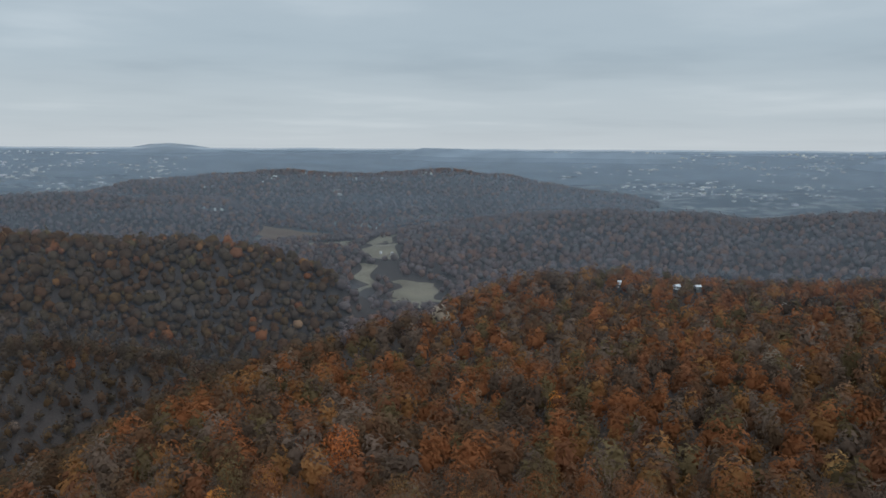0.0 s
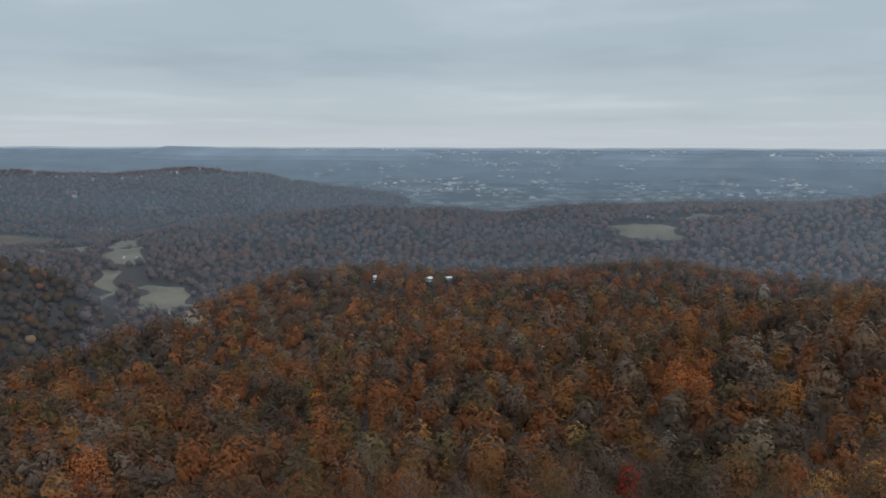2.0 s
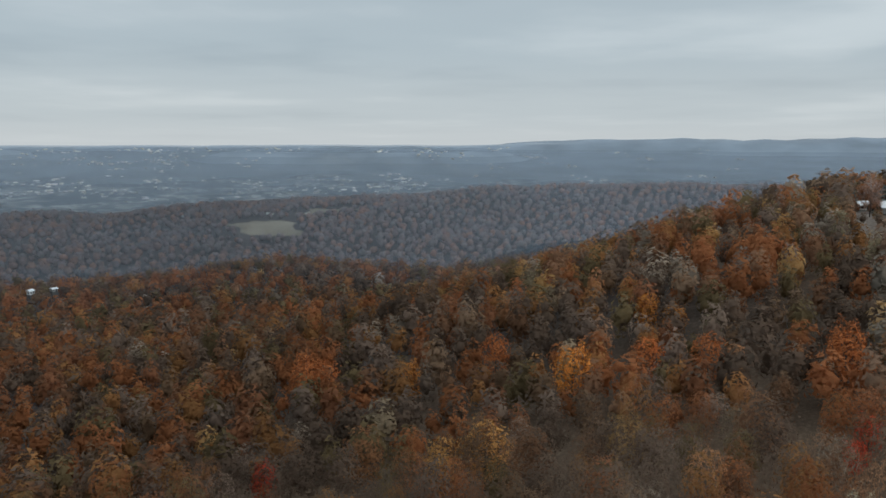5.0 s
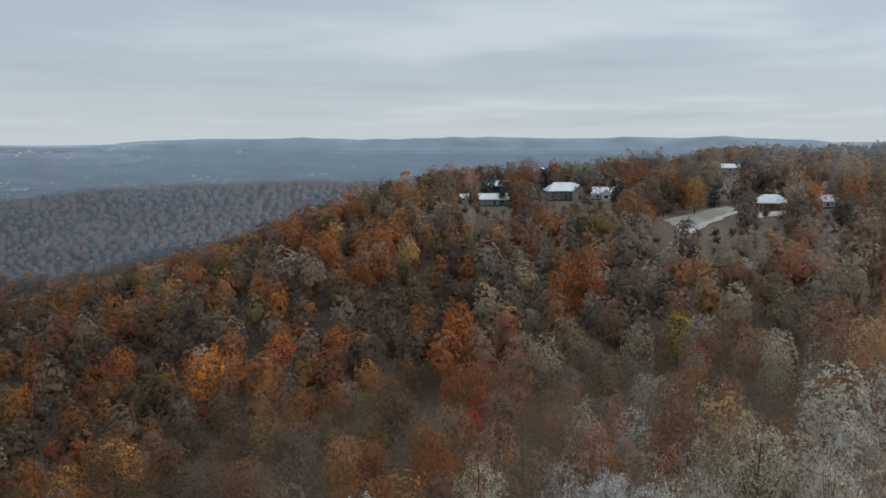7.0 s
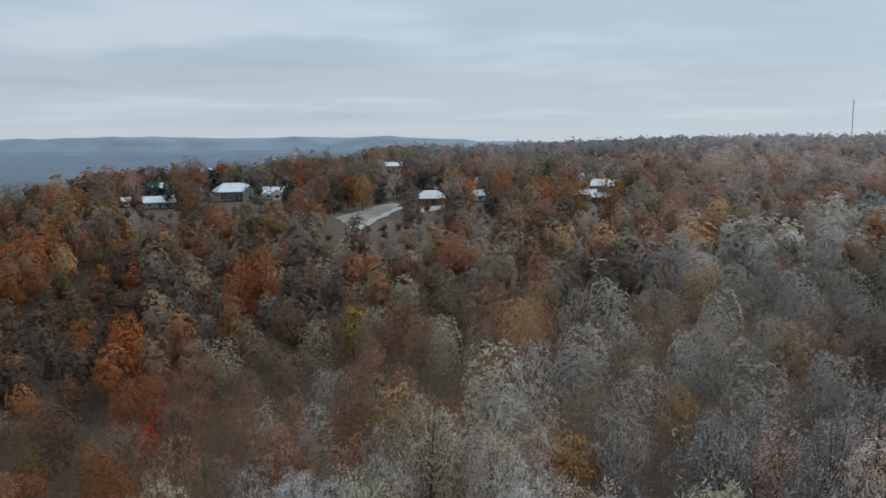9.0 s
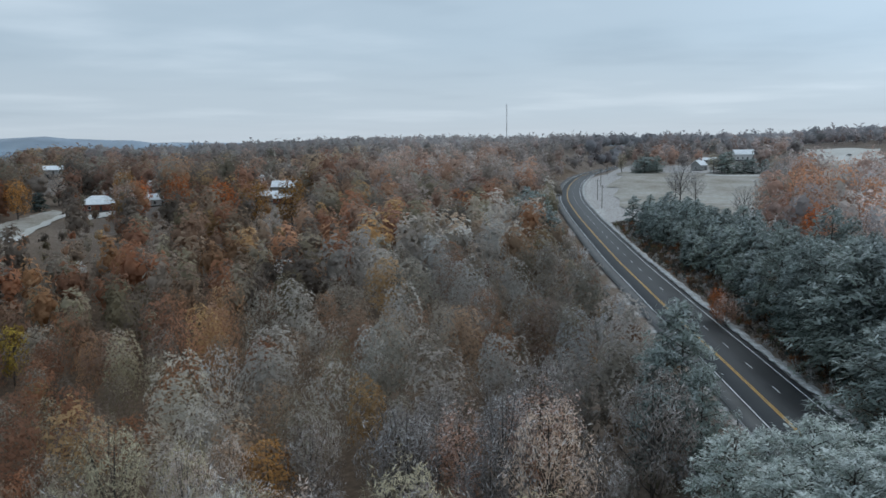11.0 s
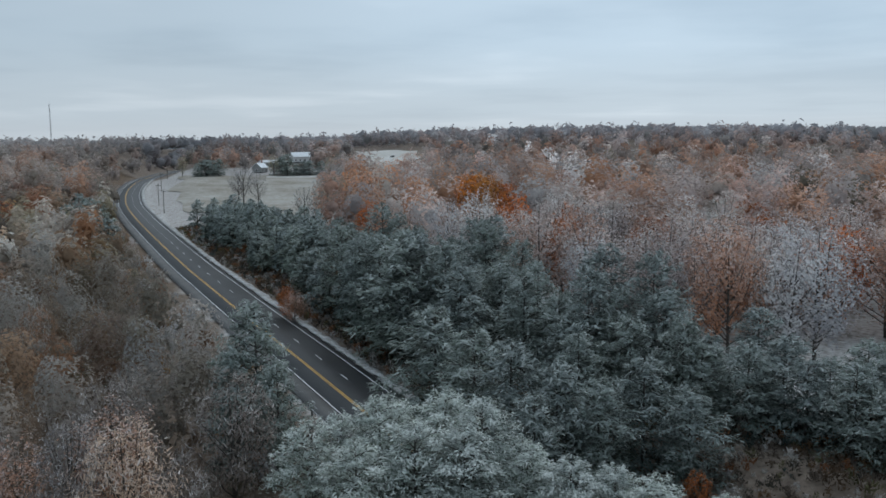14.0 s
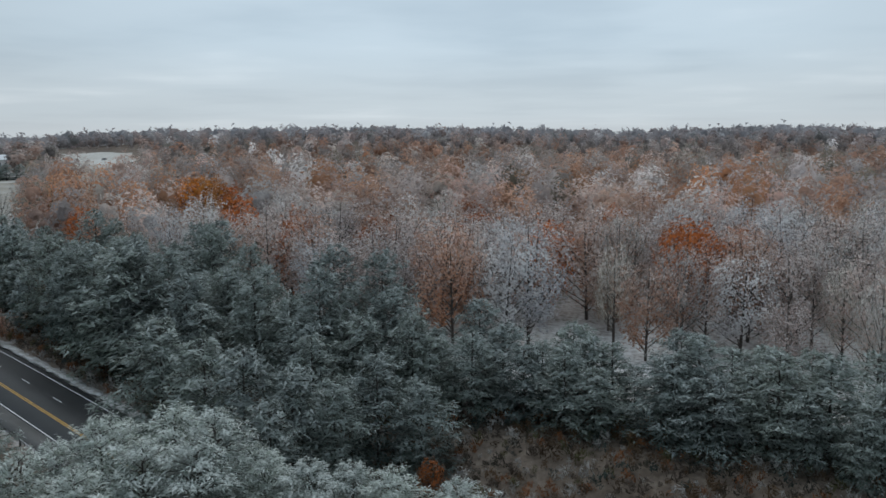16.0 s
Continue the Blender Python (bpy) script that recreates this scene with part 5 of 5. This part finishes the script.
for i in range(3):
    make_pine("pine", rt, M_PINE, 14.0 + 1.2 * i, 4.4 + 0.3 * i, 92, 56, 0.160)
for i in range(3):
    make_pine("far_pine", rt, M_PINE_D if i else M_PINE, 13 + 1.2 * i, 4.5, 52, 24, 0.33)
for i in range(3):
    make_pine("white_pine", rt, M_PINE_W, 15 + i, 5.4, 120, 105, 0.105)
for i in range(2):
    make_tree("bare", rt, crown_material("bare_twigs", (0.22, 0.20, 0.19), 0.3, (0.55, 0.57, 0.6)), 17.5, 6.0, 0.22, 2300, 0.05, 8.0, 0.6, 20, 10, 0.3)
for i in range(2):
    make_pine("cedar", rt, M_CEDAR, 9.0, 2.6 + 0.3 * i, 40, 14, 0.40, "cedar")


def plant_to(key, category, group, heading, d, slope, spread=1.0):
    """A tree whose tip reaches the given angle seen from the overlook."""
    x, y = polar(heading, d)
    model = TREE_KINDS[key][PLANTED.get(key, 0) % len(TREE_KINDS[key])]
    tall = max(v.co.z for c in model.children if c.name.startswith("crown") for v in c.data.vertices)
    return plant(key, category, group, x, y, (EYE + d * math.tan(radians(slope)) - gz(x, y)) / tall, rt.uniform(0, 360), spread)


def wild(keys, weights, xs, ys, group, smin=0.8, smax=1.15, spread=1.0):
    w = np.array(weights, float)
    for x, y in zip(xs, ys):
        k = keys[rt.choice(len(keys), p=w / w.sum())]
        plant(k, "pine" if "pine" in k else "tree", group, x, y, rt.uniform(smin, smax), rt.uniform(0, 360), spread)


for k, h0, d0, s0 in LANDMARKS:
    plant(k, "tree", "standout trees", *polar(h0, d0), s0, rt.uniform(0, 360))

# broadleaf trees just below the overlook
x, y, d, hdg = jitter_grid(rt, 8.3, lambda d, h, x, y: (d > 68) & (d <= 106) & (h > 62) & (h < 155), 128, 18.5, 4.5)
m = hdg < 96
wild(["rust", "brown", "olive", "ochre", "rime"], [1.2, 4, 3, 1.2, 2], x[m], y[m], "trees on the slope", 0.72, 1.1)
m = (hdg >= 96) & (hdg < 130)
wild(["rime", "brown", "olive", "ochre", "umber"], [2.4, 4, 3, 0.7, 1.2], x[m], y[m], "trees on the slope", 0.72, 1.1)
m = hdg >= 130
wild(["umber", "rime", "brown", "olive", "russet"], [6, 0.3, 0.9, 1.0, 0.8], x[m], y[m], "trees on the slope", 0.72, 1.1)

# pines along the south-west side of the highway
ps = []
for s in np.arange(10, 452, 5.6):
    cx, cy = np.interp(s, ROAD_S, ROAD[:, 0]), np.interp(s, ROAD_S, ROAD[:, 1])
    nx, ny = np.interp(s, ROAD_S, ROAD_N[:, 0]), np.interp(s, ROAD_S, ROAD_N[:, 1])
    for j in range(3 if s > 250 else 2):
        o = -(19.0 + 8.5 * j + rt.uniform(-3.0, 3.0)) - (11.0 if s < 195 else 6.0 if s < 230 else 0)
        ps.append((cx + nx * o + rt.uniform(-1.5, 1.5), cy + ny * o + rt.uniform(-1.5, 1.5)))
ps = np.array(ps)
ps = ps[rt.uniform(0, 1, len(ps)) < 0.9]
m = np.hypot(ps[:, 0], ps[:, 1]) < 185
far_side = heading_of(ps[:, 0], ps[:, 1]) > 186
wild(["pine"], [1], ps[m & far_side, 0], ps[m & far_side, 1], "pines along the highway", 0.48, 0.86, 1.3)
wild(["pine"], [1], ps[m & ~far_side, 0], ps[m & ~far_side, 1], "pines along the highway", 0.8, 1.3, 0.95)
wild(["far_pine"], [1], ps[~m, 0], ps[~m, 1], "pines along the highway", 0.5, 0.86)

# pines between the overlook and the highway: heading, distance, angle of the tip
for h0, d0, e0 in ((160.1, 80, -18.2), (162.0, 84, -17.8), (164.9, 82, -16.8), (167.3, 77, -18.4), (169.4, 84, -16.4), (172.0, 80, -17.0), (166.2, 88, -17.2), (170.8, 76, -18.6), (163.2, 75, -19.6), (175.2, 80, -19.6), (178.2, 78, -20.6), (181.2, 79, -21.0), (184.0, 77, -21.5), (188.5, 76, -22.2)):
    plant_to("white_pine", "pine", "pines below the overlook", h0, d0, e0, 1.05 if e0 > -20 else 1.25)
for h0, d0, e0 in ((156.6, 106, -10.2), (155.3, 103, -12.6), (158.0, 100, -14.4)):
    plant_to("pine", "pine", "pines below the overlook", h0, d0, e0, 0.85)
# the pines that stand out above the bank
for h0, d0, e0 in ((166.9, 150, -6.4), (169.5, 146, -6.1), (173.2, 138, -8.0), (177.4, 126, -10.2), (180.6, 121, -10.8), (184.3, 118, -9.5), (187.2, 117, -12.4), (190.5, 113, -14.0), (194.4, 112, -13.2), (197.8, 112, -12.8), (200.6, 110, -14.6), (204.7, 105, -12.4), (208.0, 104, -14.3), (211.4, 100, -15.4), (214.6, 98, -16.4),
                   (168.8, 118, -11.0), (171.5, 110, -12.2), (174.0, 102, -13.2), (177.2, 99, -14.6), (180.0, 97, -15.4), (183.0, 101, -14.0), (175.6, 92, -16.8), (186.0, 98, -15.6), (178.6, 108, -12.6)):
    plant_to("pine", "pine", "pines above the bank", h0, d0, e0, 1.1)

# rimed trees standing on the snowy tableland
x, y, d, hdg = jitter_grid(rt, 9.8, lambda d, h, x, y: (d > 150) & (d <= 228) & (h > 160) & (h < 218), 305, 1.0, 1.0)
s, _ = road_offset(x, y)
m = s < -50
wild(["frost", "rime", "pink", "russet", "rust"], [3.4, 1.4, 4, 3.4, 1.0], x[m], y[m], "trees on the tableland", 1.0, 1.35)

# pasture and farm trees
for k, h0, d0, s0 in (("bare", 156.2, 397, 1.15), ("bare", 157.16, 392, 0.95), ("bare", 160.1, 331, 0.82), ("cedar", 159.14, 329, 0.6), ("bare", 155.9, 430, 0.8),
                      ("russet", 161.7, 381, 1.05), ("rime", 162.6, 384, 1.1), ("russet", 164.05, 326, 0.95), ("rust", 163.2, 330, 0.9), ("ochre", 166.9, 320, 0.62), ("frost", 165.4, 345, 1.0)):
    plant(k, "cedar" if k == "cedar" else "tree", "trees in the pasture", *polar(h0, d0), s0, rt.uniform(0, 360))
for k, h0, d0, s0 in (("olive", 152.43, 586, 0.75), ("far_pine", 153.37, 576, 0.58), ("far_pine", 153.88, 579, 0.82), ("far_pine", 154.25, 590, 0.7), ("far_pine", 154.68, 578, 0.74), ("olive", 158.19, 575, 0.82),
                      ("far_pine", 158.7, 582, 0.9), ("far_pine", 159.07, 575, 1.0), ("far_pine", 159.66, 571, 0.55), ("far_pine", 160.1, 580, 0.7), ("far_pine", 160.53, 574, 0.68), ("far_pine", 161.26, 578, 0.6)):
    plant(k, "pine" if "pine" in k else "tree", "evergreens behind the pasture", *polar(h0, d0), s0, rt.uniform(0, 360), 1.5 if "pine" in k else 1.2)
for k, h0, d0, s0 in (("ochre", 114.0, 369, 1.0), ("rust", 113.0, 384, 0.95), ("ochre", 120.2, 370, 1.1), ("rust", 117.2, 372, 0.55), ("ochre", 99.4, 445, 0.95), ("ochre", 102.0, 475, 0.9), ("olive", 105.6, 500, 1.0),
                      ("olive", 106.5, 490, 1.0), ("olive", 107.3, 485, 0.9), ("rust", 104.9, 490, 0.9), ("rust", 111.2, 385, 0.95), ("brown", 112.1, 392, 1.0), ("rust", 109.8, 400, 0.85), ("brown", 116.3, 425, 1.0), ("rime", 119.9, 415, 0.95),
                      ("rust", 121.0, 360, 0.9), ("olive", 123.0, 420, 1.05), ("rust", 125.2, 425, 1.0), ("pink", 127.6, 405, 0.9), ("ochre", 131.8, 400, 0.95)):
    plant(k, "tree", "trees about the houses", *polar(h0, d0), s0, rt.uniform(0, 360))
for h0, d0, s0 in ((146.0, 300, 1.0), (146.7, 290, 1.1), (147.2, 282, 1.0), (147.7, 262, 0.95), (147.0, 268, 0.9), (145.6, 285, 0.9), (146.2, 320, 1.1), (147.4, 305, 0.9)):
    plant("far_pine", "pine", "pines at the highway bend", *polar(h0, d0), s0, rt.uniform(0, 360))
for h0, d0, s0 in ((99.6, 402, 0.9), (100.2, 420, 1.2), (101.9, 412, 1.1), (102.6, 440, 1.2), (103.2, 425, 1.0), (104.6, 500, 1.3), (105.1, 498, 1.1), (98.2, 400, 1.0), (103.6, 405, 0.9), (97.6, 395, 0.9), (110.6, 380, 1.1), (112.0, 372, 1.0), (99.9, 445, 1.25), (100.75, 440, 1.2), (101.4, 438, 1.0), (102.9, 450, 1.35), (104.4, 470, 1.4), (107.5, 480, 1.3), (98.1, 430, 1.0), (101.5, 396, 0.8), (115.2, 400, 0.9), (122.5, 430, 1.2)):
    plant("cedar", "cedar", "cedars among the houses", *polar(h0, d0), s0, rt.uniform(0, 360))
for key in list(TREE_KINDS):
    for ob in TREE_KINDS[key]:
        if "label" not in ob:
            for o in (*ob.children_recursive, ob):
                bpy.data.objects.remove(o)


# ---------------------------------------------------------------- far town and homesteads
M_TOWN, tt, tb = material("pale_buildings", 0.8, 0.0, 0.2)
_a = tt.nodes.new("ShaderNodeAttribute")
_a.attribute_name = "tint"
tt.links.new(mix(tt, 1.0, _a.outputs["Color"], ramp(tt, noise_node(tt, 0.3), [(0.3, (0.8, 0.8, 0.8)), (0.7, (1.1, 1.1, 1.1))]), "MULTIPLY"), tb.inputs["Base Color"])


def far_buildings(name, label, rng, spots, size):
    """Pale gable-roofed buildings scattered in clusters, one mesh."""
    tv = np.array([(-1, -1, -0.6), (1, -1, -0.6), (1, 1, -0.6), (-1, 1, -0.6), (-1, -1, 0.7), (1, -1, 0.7), (1, 1, 0.7), (-1, 1, 0.7), (-1, 0, 1.25), (1, 0, 1.25)], float)
    tq = np.array([(0, 1, 5, 4), (2, 3, 7, 6), (4, 5, 9, 8), (6, 7, 8, 9)])
    tt3 = np.array([(1, 2, 6), (1, 6, 5), (3, 0, 4), (3, 4, 7), (4, 8, 7), (5, 6, 9)])
    tf = np.vstack([tq[:, [0, 1, 2]], tq[:, [0, 2, 3]], tt3])
    V, F, T = [], [], []
    for k, (x, y) in enumerate(spots):
        a, s = rng.uniform(0, 6.283), size * rng.uniform(0.6, 1.5)
        v = tv * (s * rng.uniform(0.8, 2.0), s * 0.8, s * 0.6)
        v = np.c_[v[:, 0] * math.cos(a) - v[:, 1] * math.sin(a) + x, v[:, 0] * math.sin(a) + v[:, 1] * math.cos(a) + y, v[:, 2]]
        v[:, 2] += gz(x, y) + 0.3 * s + (9.0 if 3 < size < 5.4 else 0.0)
        V.append(v)
        F.append(tf + 10 * k)
        g = rng.uniform(0.4, 0.85)
        T.append(np.repeat([(g, g * rng.uniform(0.95, 1.0), g * rng.uniform(0.88, 1.0))], 10, 0))
    return tagged(new(name, mesh_arrays(name, np.vstack(V), None, np.vstack(F), M_TOWN, np.vstack(T))), label, "town", kind="stuff")


rb = np.random.RandomState(77)
spots = []
for k in range(230):
    h0 = rb.choice([rb.uniform(2, 14), rb.uniform(32, 60), rb.uniform(44, 76), rb.uniform(60, 92)])
    d0 = rb.uniform(2800, 4650)
    for j in range(rb.randint(2, 10)):
        spots.append(polar(h0 + rb.normal(0, 0.55), d0 + rb.normal(0, 45)))
far_buildings("distant_town", "pale scattered buildings of a town on the plain", rb, spots, 4.2)
spots = [polar(h0 + rb.normal(0, 0.25), d0 + rb.normal(0, 12)) for h0, d0, n in ((15.6, 2600, 3), (19.4, 2640, 3), (21.5, 2700, 2), (23.5, 2720, 4), (25.2, 2700, 4), (27.5, 2700, 4), (29.5, 2690, 4), (15.8, 2180, 3), (17.8, 2350, 2), (26.9, 2150, 3), (28.6, 2120, 3), (29.8, 2060, 2), (24.0, 2500, 2)) for _ in range(n)]
far_buildings("distant_homesteads", "pale farmhouses and barns on the far hills", rb, spots, 5.5)
spots = [polar(h0 + rb.normal(0, 0.12), d0 + rb.normal(0, 8)) for h0, d0, n in ((26.7, 1470, 2), (27.3, 1455, 2), (28.6, 1900, 4), (30.2, 1880, 3), (5.2, 1150, 2), (61.3, 1600, 3), (55.6, 1650, 2), (63.6, 1640, 2)) for _ in range(n)]
far_buildings("valley_farmhouses", "small white farmhouses by the meadows of the valley", rb, spots, 2.4)


# ---------------------------------------------------------------- mast, poles, guard rail, car
def lattice_mast(heading, d, top):
    x, y = polar(heading, d)
    z = gz(x, y)
    h = top - z
    ob = tagged(new("radio_mast"), "thin steel lattice radio mast above the treeline", "mast")
    ob.matrix_basis = pose(x, y, z)
    for k in range(3):
        a = 2.094 * k
        part("leg", mesh_arrays("leg", *tube([(0.55 * math.cos(a), 0.55 * math.sin(a), -0.5), (0.45 * math.cos(a), 0.45 * math.sin(a), h)], (0.11, 0.09), 5)), M_STEEL, ob)
    braces = []
    for k in range(int(h / 1.5)):
        for j in range(3):
            a, b = 2.094 * j, 2.094 * (j + 1)
            z0, z1 = 1.5 * k, 1.5 * (k + 1)
            braces.append(tube([(0.5 * math.cos(a), 0.5 * math.sin(a), z0), (0.5 * math.cos(b), 0.5 * math.sin(b), z1)], (0.05, 0.05), 3))
    part("bracing", mesh_arrays("bracing", *joined(braces)), M_STEEL, ob)
    part("antenna", mesh_arrays("antenna", *tube([(0, 0, h - 0.5), (0, 0, h + 3)], (0.06, 0.03), 5)), M_STEEL, ob)
    return ob


lattice_mast(144.87, 880, EYE + 880 * math.tan(radians(2.3)))


def utility_pole(heading, d, h=10.5):
    x, y = polar(heading, d)
    ob = tagged(new("utility_pole"), "weathered wooden utility pole beside the highway", "pole", "poles along the highway")
    ob.matrix_basis = pose(x, y, gz(x, y), 0, 0, 30)
    part("pole", mesh_arrays("pole", *tube([(0, 0, -1), (0, 0, h)], (0.17, 0.11), 7)), M_BARK, ob)
    part("crossarm", box_bm(-1.2, -0.06, h - 1.0, 1.2, 0.06, h - 0.84), M_BARK, ob)
    for k in (-1.05, -0.35, 0.35, 1.05):
        part("insulator", mesh_arrays("insulator", *tube([(k, 0, h - 0.84), (k, 0, h - 0.62)], (0.06, 0.04), 5)), M_WHITE, ob)
    return ob


for h0, d0 in ((151.2, 392), (150.9, 432), (151.1, 520), (151.5, 620)):
    utility_pole(h0, d0)


def guard_rail(s0, s1, off):
    ob = tagged(new("guard_rail"), "galvanised guard rail on dark posts beside the highway", "guard rail")
    n = int((s1 - s0) / 1.9)
    rail = []
    for k in range(n + 1):
        s = s0 + (s1 - s0) * k / n
        x = np.interp(s, ROAD_S, ROAD[:, 0]) + np.interp(s, ROAD_S, ROAD_N[:, 0]) * off
        y = np.interp(s, ROAD_S, ROAD[:, 1]) + np.interp(s, ROAD_S, ROAD_N[:, 1]) * off
        z = np.interp(s, ROAD_S, ROAD_Z) - 0.05
        bm = box_bm(x - 0.09, y - 0.09, z - 0.8, x + 0.09, y + 0.09, z + 0.78)
        part("post", bm, M_DARK, ob)
        rail.append((x, y, z + 0.6))
    for dz in (0.0, 0.15):
        part("rail", mesh_arrays("rail", *tube([(p[0], p[1], p[2] + dz) for p in rail], [0.09] * len(rail), 5)), M_STEEL, ob)
    return ob


guard_rail(_near - 75, _near + 2, 7.3)


def parked_car(heading, d, turn):
    x, y = polar(heading, d)
    ob = tagged(new("car"), "dark car parked on the rimed open lot", "car")
    ob.matrix_basis = pose(x, y, gz(x, y) + 0.55, 0, 0, turn)
    bm = bmesh.new()
    rows = []
    for yy, w in ((-0.9, 1.0), (0.9, 1.0)):
        rows.append([bm.verts.new((px, yy, pz)) for px, pz in ((-2.2, 0.35), (-2.25, 0.8), (-1.9, 0.95), (1.2, 0.95), (2.15, 0.85), (2.25, 0.4))])
    for a in range(6):
        b2 = (a + 1) % 6
        bm.faces.new((rows[0][a], rows[0][b2], rows[1][b2], rows[1][a]))
    bm.faces.new(rows[0][::-1])
    bm.faces.new(rows[1])
    part("body", bm, M_DARK, ob)
    bm = bmesh.new()
    lo = [bm.verts.new(p) for p in ((-1.7, -0.82, 0.95), (1.2, -0.82, 0.95), (1.2, 0.82, 0.95), (-1.7, 0.82, 0.95))]
    hi = [bm.verts.new(p) for p in ((-1.2, -0.68, 1.5), (0.5, -0.68, 1.5), (0.5, 0.68, 1.5), (-1.2, 0.68, 1.5))]
    for a in range(4):
        bm.faces.new((lo[a], lo[(a + 1) % 4], hi[(a + 1) % 4], hi[a]))
    bm.faces.new(hi)
    part("cabin", bm, M_GLASS, ob)
    for px in (-1.4, 1.4):
        for py in (-0.85, 0.85):
            wheel = part("wheel", mesh_arrays("wheel", *tube([(px, py - 0.1, 0.33), (px, py + 0.1, 0.33)], (0.33, 0.33), 14)), M_DARK, ob)
            part("rim", mesh_arrays("rim", *tube([(px, py - 0.11, 0.33), (px, py + 0.11, 0.33)], (0.2, 0.2), 10)), M_STEEL, wheel)
    return ob


parked_car(166.0, 690, 75)
